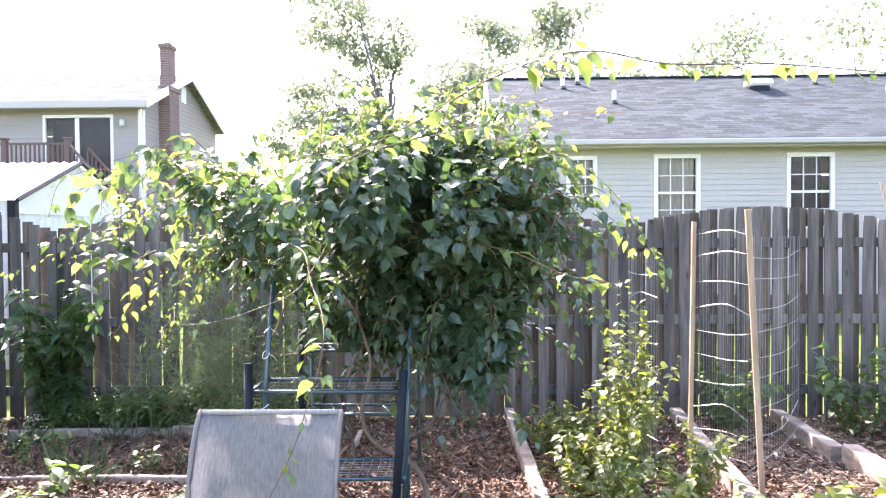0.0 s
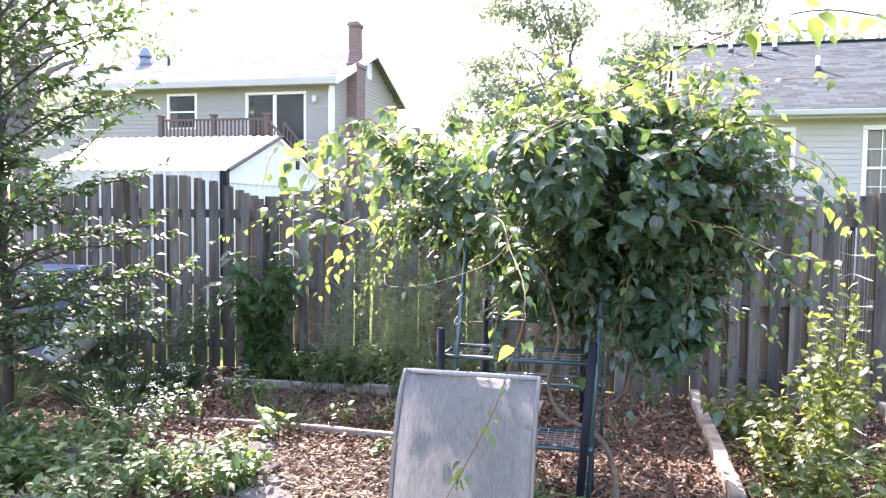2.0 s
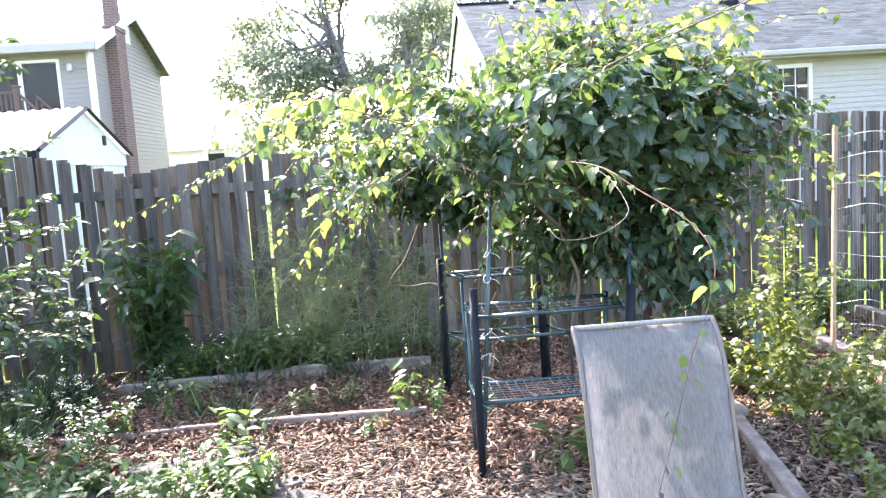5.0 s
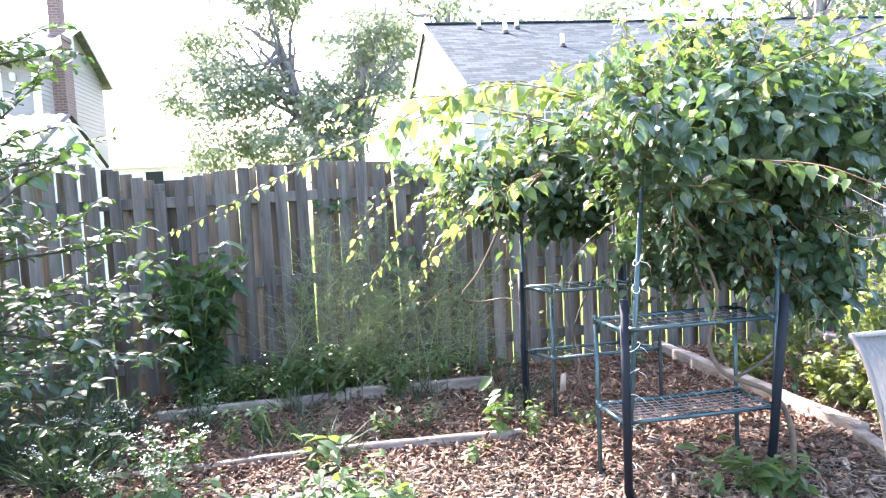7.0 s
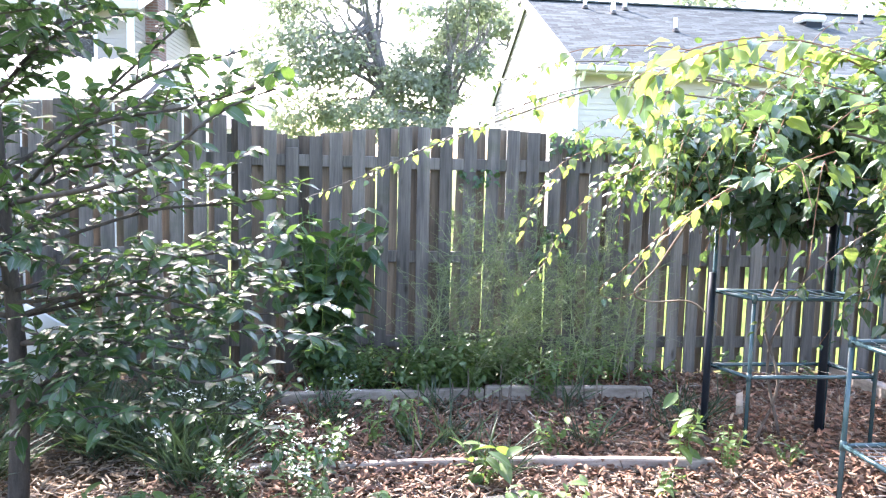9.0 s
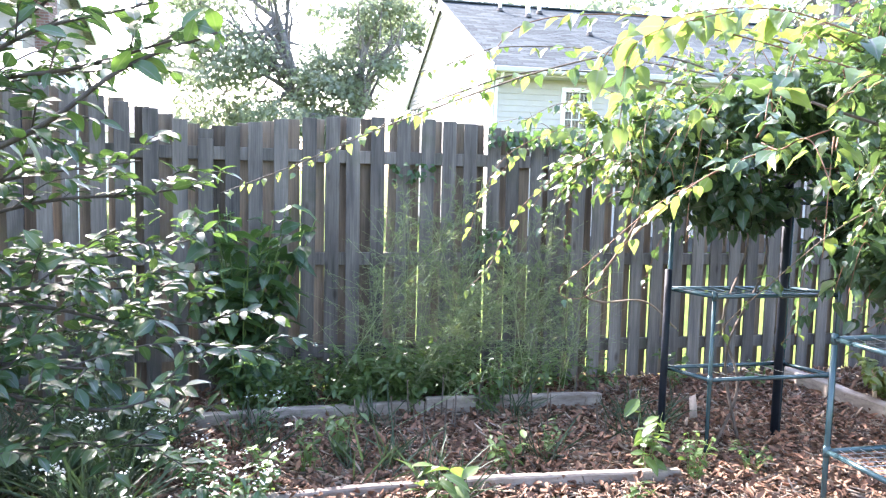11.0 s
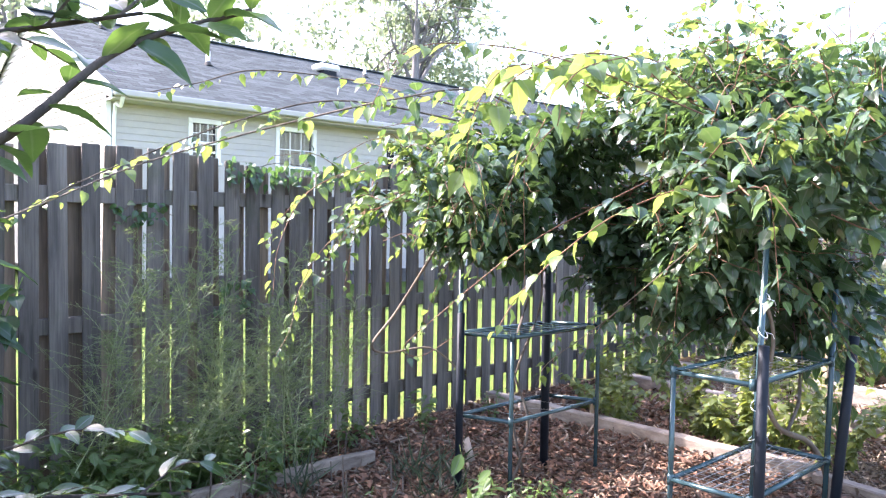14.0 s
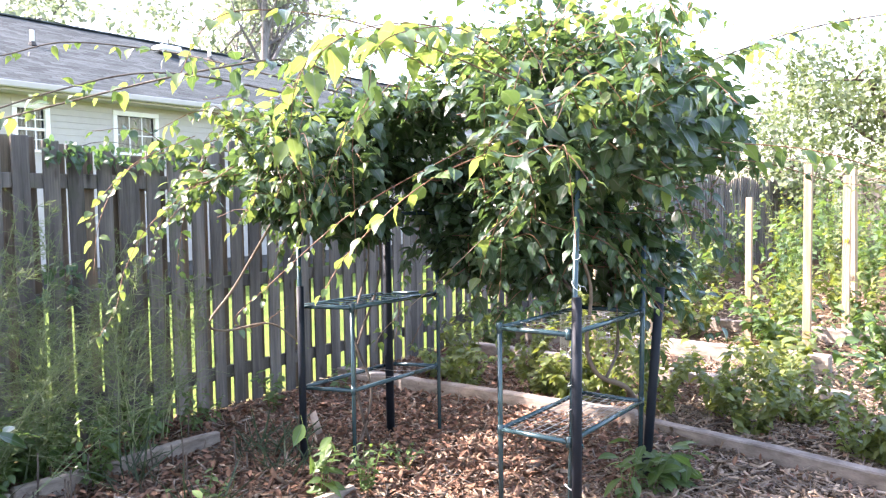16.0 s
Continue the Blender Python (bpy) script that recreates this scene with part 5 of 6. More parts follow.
    # the leaves on the open side of the crown are single parts
    score = P[:, 0] * 0.8 + P[:, 1] * 0.6 + RNG.rand(len(P)) * 0.3
    order = np.argsort(score)
    single, rest = order[:300], order[300:]
    shapes = [leaf_shape([(-0.02, 0.11), (0.07, 0.22), (0.21, 0.30), (0.38, 0.315), (0.55, 0.255), (0.72, 0.155), (0.87, 0.06)], 0.06 + 0.05 * k, 0.28 + 0.10 * k, 0.01 + 0.006 * k) for k in range(4)]
    blades = [mesh_from("leaf", tv, tf, M["vineleaf_single"], True) for tv, tf in shapes]
    frames_ = basis(D[single], N[single])
    for k, i in enumerate(single):
        ob = part("leaf", blades[k % 4], parent=v)
        m = Matrix([[*(frames_[k][:, r] * S[i]), P[i][r] - org[r]] for r in range(3)] + [[0, 0, 0, 1]])
        ob.matrix_basis = m
    part("foliage", cloud_mesh("foliage", P[rest] - org, D[rest], N[rest], S[rest], HEART, M["vineleaf"]), parent=v, kind="stuff")
    part("young_foliage", cloud_mesh("young_foliage", np.array(YP) - org, np.array(YD), np.array(YN), np.array(YS), HEART, M["younggreen"]), parent=v, kind="stuff", label="yellow-green leaves of young tips and of the crown's sunlit top and rim")
    return v


vine()

# ---- trees ----
# young fruit tree beside the bed, close to the camera's way
def near_tree():
    """A young fruit tree: upright leader, layered spreading limbs, side twigs set with leaves."""
    org = np.array([-3.08, 6.98, 0.0])
    t = thing("tree", "small fruit tree with layered branches of glossy oval leaves", "tree", tuple(org))
    leader = spline([(0, 0, -0.1), (0.02, 0.01, 0.6), (-0.03, 0.03, 1.3), (-0.10, 0.10, 2.2), (-0.12, 0.15, 3.4)], 6)
    part("trunk", tubed(leader, 0.045, 0.012, 9), M["darkbark"], t, "", True)
    P, D, N, S = [], [], [], []

    def leaves(line, start, step, size):
        seg = np.linalg.norm(np.diff(line, axis=0), axis=1)
        dist = np.concatenate([[0], np.cumsum(seg)])
        for k, q in enumerate(np.arange(start * dist[-1], dist[-1], step)):
            if RNG.rand() < 0.12:
                continue
            p = np.array([np.interp(q, dist, line[:, c]) for c in range(3)])
            e = np.array([np.interp(q + 0.02, dist, line[:, c]) for c in range(3)])
            tan = norm((e - p)[None] + 1e-6)[0]
            side = norm(np.cross(tan, [0, 0, 1])[None] + 1e-6)[0] * (1 if k % 2 else -1)
            d = side * 0.7 + tan * 0.6 + RNG.normal(size=3) * 0.3 + np.array([0, 0, 0.15 - 0.35 * RNG.rand()])
            P.append(p - org); D.append(d); N.append(np.array([0, 0, 1.0]) + side * 0.2 + RNG.normal(size=3) * 0.35); S.append(size * (0.6 + 0.65 * RNG.rand()))

    def limb(pts, r0, twigs, reach):
        line = np.array([tuple(q) for q in spline(pts, 8)])
        br = part("branch", tubed(line - org, r0, r0 * 0.3, 6), M["darkbark"], t, "", True)
        leaves(line, 0.45, 0.03, 0.078)
        bm = bmesh.new()
        for k in range(twigs):
            i = int(len(line) * (0.22 + 0.76 * (k + RNG.rand()) / twigs)) - 1
            p = line[i]
            tan = norm((line[min(i + 1, len(line) - 1)] - line[i - 1])[None])[0]
            side = norm(np.cross(tan, [0, 0, 1])[None] + 1e-6)[0] * (1 if k % 2 else -1)
            way = norm((tan * 0.6 + side * (0.4 + 0.6 * RNG.rand()) + np.array([0, 0, 0.25 * RNG.normal() + 0.08]))[None])[0]
            long = reach * (0.5 + 0.7 * RNG.rand())
            tw = np.array([tuple(q) for q in spline([tuple(p), tuple(p + way * long * 0.55 + np.array([0, 0, 0.03])), tuple(p + way * long)], 5)])
            tube(bm, [tuple(q - org) for q in tw], r0 * 0.3, 0.0012, 4, False)
            leaves(tw, 0.1, 0.018, 0.074)
        part("twig_growth", bm, M["darkbark"], br, kind="stuff")

    count = 66
    for k in range(count):
        z = 0.55 + 2.85 * (k + 0.5 * RNG.rand()) / count
        i = min(int(len(leader) * (z + 0.1) / 3.5), len(leader) - 1)
        foot = np.array(leader[i]) + org
        a = k * 2.4 + 0.4 * RNG.normal()
        long = (1.16 if z < 2.3 else 1.2) * (0.7 + 0.35 * RNG.rand())
        way = np.array([math.cos(a), 0.85 * math.sin(a), 0])
        lift = 0.10 + 0.30 * RNG.rand() + 0.25 * max(0.0, z - 1.4)
        if z < 1.0:
            lift *= 0.5
        limb([tuple(foot), tuple(foot + way * long * 0.45 + np.array([0, 0, lift * 0.65])), tuple(foot + way * long + np.array([0, 0, lift]))], 0.012, 12, 0.34)
    for pts in (((-3.05, 6.95, 0.9), (-2.5, 6.85, 0.95), (-2.0, 6.75, 0.84), (-1.70, 6.56, 0.83)), ((-3.05, 6.95, 1.1), (-2.55, 7.05, 1.28), (-2.2, 7.12, 1.32), (-1.96, 7.16, 1.36)), ((-3.05, 6.9, 1.3), (-2.6, 6.5, 1.6), (-2.2, 6.3, 1.68), (-1.95, 6.15, 1.74)), ((-3.05, 6.9, 1.3), (-2.5, 6.6, 1.75), (-2.05, 6.5, 1.9)), ((-3.0, 6.9, 0.8), (-2.6, 6.6, 0.75), (-2.2, 6.45, 0.7), (-1.95, 6.4, 0.78)), ((-3.05, 6.95, 1.4), (-2.6, 7.1, 1.9), (-2.2, 7.2, 2.3)), ((-3.05, 6.95, 0.95), (-2.7, 7.3, 1.02), (-2.3, 7.6, 1.05), (-2.05, 7.8, 1.1))):
        limb(pts, 0.010, 7, 0.26)
    part("leafage", cloud_mesh("leafage", np.array(P), np.array(D), np.array(N), np.array(S), OVAL, M["treeleaf"]), parent=t, kind="stuff")
    # the long spray that reaches over the path, with large leaves
    line = np.array([tuple(q) for q in spline([(-3.10, 7.05, 1.3), (-2.75, 6.40, 1.36), (-2.40, 6.02, 1.42), (-2.204, 5.954, 1.506), (-2.033, 6.006, 1.652), (-1.833, 6.034, 1.746)], 8)])
    spray = part("branch", tubed(line - org, 0.011, 0.0035, 7), M["darkbark"], t, "", True)
    blade = [mesh_from("leaf", *leaf_shape([(0.06, 0.08), (0.16, 0.155), (0.30, 0.215), (0.46, 0.24), (0.62, 0.22), (0.77, 0.155), (0.90, 0.07)], 0.10 + 0.06 * k, 0.18 + 0.14 * k, 0.012), M["treeleaf_single"], True) for k in range(3)]
    for k, u in enumerate(np.linspace(0.42, 1.0, 26)):
        i = min(int(u * (len(line) - 1)), len(line) - 2)
        p = line[i] + (line[i + 1] - line[i]) * (u * (len(line) - 1) - i)
        tan = norm((line[i + 1] - line[i])[None])[0]
        side = norm(np.cross(tan, [0, 0, 1])[None])[0] * (1 if k % 2 else -1)
        d = side * 0.6 + tan * 0.55 + RNG.normal(size=3) * 0.35 - np.array([0, 0, 0.25])
        f = basis(d[None], (np.array([0, 0, 1.0]) + RNG.normal(size=3) * 0.35)[None])[0]
        size = 0.062 + 0.035 * RNG.rand()
        ob = part("leaf", blade[k % 3], parent=spray)
        ob.matrix_basis = Matrix([[*(f[:, r] * size), p[r] - org[r]] for r in range(3)] + [[0, 0, 0, 1]])
    return t


near_tree()
for label, base, top, r, blobs, count, size in (
    ("tall hazy broadleaf tree standing between the houses", (0.0, 34.0, 0), 7.4, 0.26, [((-3.0, 34, 10.2), (2.7, 2.0, 2.0)), ((-4.6, 34, 7.4), (1.6, 1.8, 1.2)), ((-1.4, 34, 8.8), (1.4, 1.6, 1.2)), ((-3.9, 33, 5.2), (2.2, 2.0, 1.5)), ((-2.4, 33, 3.6), (2.2, 2.0, 1.5)), ((-4.3, 33, 3.0), (1.1, 1.3, 1.0)), ((-1.2, 33.5, 5.6), (1.3, 1.4, 0.9))], 15000, 0.20),
    ("leafy tree beyond the gable of the single-storey house", (0.9, 31.0, 0), 5.2, 0.18, [((1.7, 31, 7.0), (1.5, 1.4, 1.5)), ((0.4, 31, 4.6), (1.7, 1.5, 1.1)), ((-0.6, 30, 3.0), (1.8, 1.5, 1.1)), ((1.9, 31, 5.0), (1.5, 1.4, 1.1)), ((2.6, 31, 8.8), (1.2, 1.2, 0.9))], 11000, 0.19),
    ("broad tree rising behind the shingle roof", (9.0, 36.0, 0), 7.0, 0.3, [((8.0, 36, 8.2), (4.0, 3.0, 2.2)), ((13.0, 36, 8.6), (4.2, 3.0, 2.4))], 3600, 0.34),
    ("broad tree rising behind the shingle roof", (21.0, 35.0, 0), 8.0, 0.3, [((19.5, 35, 9.4), (4.5, 3.5, 3.2)), ((25.0, 35, 10.4), (4.5, 3.5, 3.6))], 4200, 0.36),
    ("tall thin-crowned tree above the roof ridge", (6.0, 40.0, 0), 10.0, 0.3, [((5.6, 40, 12.2), (2.4, 2.0, 1.9)), ((3.0, 40, 8.5), (3.0, 2.0, 2.0))], 2600, 0.36),
    ("tree at the edge of the far garden", (34.0, 22.0, 0), 5.0, 0.3, [((34, 22, 6.0), (5, 4.5, 3.4)), ((30, 19, 4.2), (3.5, 3, 2.6))], 5000, 0.36),
    ("tree at the edge of the far garden", (27.0, 8.0, 0), 4.5, 0.28, [((27, 8.4, 4.6), (3.4, 4.2, 2.5)), ((25.5, 5.0, 4.0), (3.0, 3.2, 2.3))], 5000, 0.30),
    ("bushy tree at the far side of the garden", (17.0, 8.5, 0), 1.8, 0.12, [((17, 9.0, 2.2), (1.6, 1.8, 1.3)), ((16.5, 6.0, 2.0), (1.6, 1.8, 1.2))], 3200, 0.16),
    ("bushy tree at the far side of the garden", (18.5, 13.0, 0), 2.4, 0.14, [((18.5, 13, 3.0), (2.4, 2.2, 1.8)), ((16, 12, 2.2), (1.8, 1.8, 1.3))], 3400, 0.18),
    ("tree with thin forked trunk far behind the vine", (16.5, 27.0, 0), 9.0, 0.22, [((16.5, 27, 11.0), (2.6, 2.2, 2.4)), ((18.8, 27, 9.6), (2.0, 2.0, 1.4))], 1800, 0.30),
    ("shade tree behind the two-storey house", (-24.0, 34.0, 0), 6.0, 0.3, [((-22, 34, 7.2), (4.5, 3.5, 2.6)), ((-27, 33, 6.5), (4.5, 3.5, 3.0))], 4500, 0.36),
    ("leafy tree overhanging the fence from next door", (-6.2, 10.4, 0), 3.4, 0.14, [((-5.8, 10.0, 5.0), (2.0, 1.6, 1.4)), ((-7.2, 10.3, 4.6), (1.4, 1.4, 1.3))], 4500, 0.15),
    ("leafy tree standing beyond the fence", (-9.5, 12.5, 0), 3.0, 0.16, [((-9.3, 12.5, 4.2), (1.9, 1.8, 1.7)), ((-8.6, 12.2, 3.0), (1.4, 1.4, 1.1))], 3600, 0.16),
):
    # trees outside the garden take the leaf and bark colours paled for haze
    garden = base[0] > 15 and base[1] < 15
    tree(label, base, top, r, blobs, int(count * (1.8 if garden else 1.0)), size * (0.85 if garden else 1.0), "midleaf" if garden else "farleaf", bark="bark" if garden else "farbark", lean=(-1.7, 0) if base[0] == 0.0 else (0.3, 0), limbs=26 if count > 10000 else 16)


# ---- plants ----
def stems_and_leaves(name, label, category, base, stems, height, spread, leaf, mat, shape, per_stem, lean=(0, 0), stem_r=0.004, stem_mat="greenstem", group="", from_low=0.15, petals=0):
    t = thing(name, label, category, (*base, 0), group)
    P, D, N, S, F = [], [], [], [], []
    for k in range(stems):
        a = RNG.rand() * math.tau
        h = height * (0.65 + 0.45 * RNG.rand())
        foot = np.array([math.cos(a), math.sin(a), 0]) * spread * 0.25 * RNG.rand()
        tip = foot + np.array([math.cos(a) * spread * (0.3 + 0.7 * RNG.rand()) + lean[0], math.sin(a) * spread * (0.3 + 0.7 * RNG.rand()) + lean[1], h])
        line = spline([tuple(foot - np.array([0, 0, 0.02])), tuple(foot * 0.6 + tip * 0.4 + np.array([0, 0, 0.12 * h])), tuple(tip)], 4)
        part("stem", tubed(line, stem_r, stem_r * 0.4, 5), M[stem_mat], t, "", True)
        for i in range(per_stem):
            s = from_low + (1 - from_low) * (i + RNG.rand()) / per_stem
            j = min(int(s * (len(line) - 1)), len(line) - 2)
            p = np.array(line[j].lerp(line[j + 1], s * (len(line) - 1) - j))
            b = RNG.rand() * math.tau
            d = np.array([math.cos(b), math.sin(b), 0.35 * RNG.normal() - 0.05])
            P.append(p); D.append(d); N.append(np.array([0, 0, 1.0]) + RNG.normal(size=3) * 0.3); S.append(leaf * (0.55 + 0.7 * RNG.rand()))
        F += [np.array(tip) + RNG.normal(size=3) * np.array([0.022, 0.022, 0.004]) + np.array([0, 0, 0.012]) for _ in range(petals if RNG.rand() < 0.75 else 0)]
    part("leafage", cloud_mesh("leafage", P, D, N, S, shape, M[mat]), parent=t, kind="stuff")
    if F:
        F = np.array(F)
        part("blossom", cloud_mesh("blossom", F, rand_dir(len(F)) * np.array([1, 1, 0.3]), np.tile([0.0, 0, 1], (len(F), 1)) + RNG.normal(size=(len(F), 3)) * 0.3, 0.014 + 0.010 * RNG.rand(len(F)), SIMPLE, M["petal"]), parent=t, kind="stuff", label="small white flowers")
    return t


# broad-leaved shrub against the fence
stems_and_leaves("shrub", "dark green broad-leaved shrub against the fence", "shrub", (-1.88, 8.72), 32, 1.14, 0.36, 0.155, "shrubleaf", HEART, 15, stem_r=0.007)
# feathery plants along the fence
def feathery(base, height, spread, stems, lean=(0, 0), label="feathery green asparagus fern leaning by the fence"):
    t = thing("fern", label, "fern", (*base, 0), "ferns along the fence")
    P, D, S = [], [], []
    for k in range(stems):
        bm = bmesh.new()
        a = RNG.rand() * math.tau
        h = height * (0.6 + 0.5 * RNG.rand())
        tip = np.array([math.cos(a) * spread * 1.5 * RNG.rand() + lean[0], math.sin(a) * spread * 0.5 * RNG.rand() + lean[1], h])
        line = spline([(0.08 * RNG.normal(), 0.05 * RNG.normal(), -0.02), tuple(tip * 0.5 + np.array([0, 0, 0.1 * h])), tuple(tip)], 6)
        tube(bm, line, 0.0026, 0.0011, 5)
        for i in range(22):
            s = 0.22 + 0.78 * i / 22
            j = min(int(s * (len(line) - 1)), len(line) - 2)
            p = np.array(line[j].lerp(line[j + 1], s * (len(line) - 1) - j))
            b = RNG.rand() * math.tau
            q = p + np.array([math.cos(b), 0.6 * math.sin(b), 0.35 + 0.45 * RNG.normal()]) * 0.40 * (1.2 - s) * (0.5 + 0.8 * RNG.rand())
            tube(bm, [tuple(p), tuple((p + q) / 2 + np.array([0, 0, 0.012])), tuple(q)], 0.0013, 0.0007, 3, False)
            m = 20
            u = RNG.rand(m, 1)
            P.append(p + (q - p) * u); D.append(norm(q - p) * 0.7 + RNG.normal(size=(m, 3)) * 0.55); S.append((0.016 + 0.034 * RNG.rand(m)) * (1.25 - 0.6 * u[:, 0]))
        part("stem", bm, M["fernstem"], t)
    P, D, S = map(np.concatenate, (P, D, S))
    part("needles", cloud_mesh("needles", P, D, rand_dir(len(P), 1.0), S, NEEDLE, M["feather"]), parent=t, kind="stuff")
    return t


for x, y, h, sp, st, ln in ((-1.25, 8.75, 1.15, 0.35, 9, (0.25, -0.1)), (-0.85, 8.85, 1.30, 0.35, 12, (0.1, -0.05)), (-0.45, 8.8, 1.2, 0.3, 12, (-0.1, 0)), (-0.05, 8.85, 1.25, 0.3, 12, (0.1, 0)), (0.15, 8.7, 1.0, 0.25, 8, (0.1, -0.1)), (-1.0, 8.6, 0.8, 0.3, 8, (0.5, -0.3)), (-0.6, 8.65, 0.9, 0.3, 9, (0, -0.1)), (-1.42, 8.55, 1.5, 0.15, 5, (0.9, 0.1)), (-1.1, 8.5, 1.35, 0.2, 5, (0.75, 0.1)), (-0.5, 8.8, 1.45, 0.25, 6, (0.3, 0)), (-0.2, 8.5, 1.0, 0.25, 8, (0.2, 0)), (-1.0, 8.25, 0.55, 0.04, 2, (1.15, 0.3))):
    feathery((x, y), h, sp, max(1, st // 2), ln)
# low weeds at the fence foot and in the beds
for k in range(44):
    x, y = -1.9 + 2.4 * RNG.rand() ** 1.3, 8.4 + 0.6 * RNG.rand()
    stems_and_leaves("weed", "low leafy weed at the foot of the fence", "weed", (x, y), 6, 0.28, 0.16, 0.055, "weedleaf", OVAL, 12, stem_r=0.002, group="weeds in the beds")
for k in range(14):
    x, y = -1.3 + 1.0 * RNG.rand(), 8.5 + 0.4 * RNG.rand()
    stems_and_leaves("weed", "tall leafy weed crowding the foot of the fence", "weed", (x, y), 8, 0.36, 0.2, 0.075, "weedleaf", OVAL, 14, stem_r=0.0025, group="weeds in the beds")
for x, y, h, n, leaf in ((-1.35, 7.75, 0.30, 7, 0.07), (-1.55, 7.6, 0.28, 6, 0.06), (-0.6, 7.5, 0.22, 6, 0.06), (-0.35, 7.65, 0.2, 5, 0.05), (0.05, 7.35, 0.36, 5, 0.10), (0.25, 7.25, 0.25, 8, 0.05), (-1.05, 7.1, 0.22, 4, 0.11), (1.02, 6.15, 0.26, 7, 0.11), (1.15, 6.05, 0.22, 6, 0.10), (0.85, 6.2, 0.22, 3, 0.10), (-1.7, 7.35, 0.3, 6, 0.06), (0.6, 7.3, 0.18, 6, 0.04), (1.0, 8.75, 0.3, 6, 0.07), (0.55, 8.8, 0.2, 6, 0.05), (1.6, 8.7, 0.25, 5, 0.06), (-0.2, 7.0, 0.12, 4, 0.06)):
    stems_and_leaves("seedling", "green seedling growing through the mulch", "seedling", (x, y), n, h, 0.12, leaf, "weedleaf", OVAL, 7, stem_r=0.0025, group="seedlings in the mulch")
for k in range(26):
    x, y = -1.3 + 1.6 * RNG.rand(), 7.9 + 0.75 * RNG.rand()
    ob = new("stalk_stub", bm_mesh("stalk_stub", tubed([(0, 0, -0.02), (0.01 * RNG.normal(), 0.01 * RNG.normal(), 0.1 + 0.16 * RNG.rand())], 0.005, 0.004, 6), M["bark"]))
    ob.location = (x, y, 0)
    tagged(ob, "cut brown stalk standing in the bed", "stalk", "cut stalks")
# leafy plants along the path on the left
for k in range(84):
    x, y = -2.7 + 2.0 * RNG.rand(), 5.0 + 1.5 * RNG.rand()
    if abs(x + 2.4) < 0.35 and y < 5.3 or x > -1.2 and y < 5.5 and RNG.rand() < 0.6:
        continue
    stems_and_leaves("ground_plant", "low leafy green plant beside the stone path", "plant", (x, y), 6, 0.2 + 0.12 * RNG.rand(), 0.18, 0.05 + 0.035 * RNG.rand(), "weedleaf", OVAL, 12, stem_r=0.0025, group="leafy plants by the path")
# white-flowered plants and coarse grass under the fruit tree
for k in range(12):
    x, y = -2.65 + 0.95 * RNG.rand(), 6.9 + 1.2 * RNG.rand()
    stems_and_leaves("flowering_plant", "bushy plant with clusters of small white flowers", "plant", (x, y), 7, 0.26, 0.20, 0.045, "shrubleaf", OVAL, 12, stem_r=0.002, group="white flowers by the bed", petals=9)


def tuft(x, y, count, length, label="tuft of long arching grass"):
    p = np.stack([RNG.normal(0, 0.06, count), RNG.normal(0, 0.06, count), np.zeros(count)], 1)
    d = rand_dir(count) * np.array([1, 1, 0.2]) + np.array([0, 0, 0.9])
    ob = new("grass_tuft", cloud_mesh("grass_tuft", p, d, rand_dir(count, 0.3), length * (0.5 + 0.7 * RNG.rand(count)), BLADE, M["grass"]))
    ob.location = (x, y, -0.01)
    return tagged(ob, label, "grass", "grass tufts", "stuff")


for k in range(30):
    x, y = -3.6 + 1.3 * RNG.rand(), 7.0 + 1.5 * RNG.rand()
    if x > -0.86 * y + 3.5 or x < -0.86 * y + 2.95:
        tuft(x, y, 130, 0.34)
for k in range(14):
    tuft(-2.0 + 2.6 * RNG.rand(), 7.3 + 1.5 * RNG.rand(), 30, 0.28, "small tuft of grass in the bed")
# dense dark shrubs under the fence on the left
for x, y in ((-3.3, 8.6), (-2.7, 8.75), (-3.9, 8.5), (-4.6, 8.3)):
    stems_and_leaves("shrub", "dark bushy undergrowth below the fence", "shrub", (x, y), 22, 0.75, 0.4, 0.06, "shrubleaf", OVAL, 26, stem_r=0.003, group="undergrowth")


# ---- trellis bed on the right ----
def climber(x, y, h, spread, stems, label, leaf=0.062, mat="beanleaf"):
    return stems_and_leaves("climbing_bean", label, "climber", (x, y), stems, h, spread, leaf, mat, HEART, 30, stem_r=0.0025, group="climbers on the trellis", from_low=0.05)


for x, y, h, sp, st in ((2.45, 6.95, 0.85, 0.34, 14), (2.62, 7.3, 1.35, 0.14, 6), (2.6, 7.2, 0.95, 0.28, 12), (2.35, 7.5, 0.32, 0.32, 12), (2.3, 6.6, 0.42, 0.3, 12), (2.55, 6.3, 0.5, 0.3, 12), (2.75, 7.8, 0.45, 0.3, 12), (2.2, 8.0, 0.3, 0.3, 12), (2.4, 8.4, 0.3, 0.3, 12), (2.9, 6.9, 0.45, 0.25, 10), (2.2, 6.0, 0.32, 0.28, 14), (2.6, 5.8, 0.34, 0.3, 14), (2.1, 5.4, 0.3, 0.3, 14), (2.6, 5.2, 0.32, 0.3, 14), (2.9, 6.1, 0.35, 0.3, 12), (2.0, 4.95, 0.25, 0.25, 12), (2.4, 4.8, 0.25, 0.25, 12), (2.85, 8.5, 0.45, 0.3, 12), (2.3, 7.2, 0.28, 0.3, 12)):
    climber(x, y, h, sp, st, "yellow-green climbing bean plant on the wire trellis" if h > 0.7 else "low yellow-green bean plants in the raised bed")
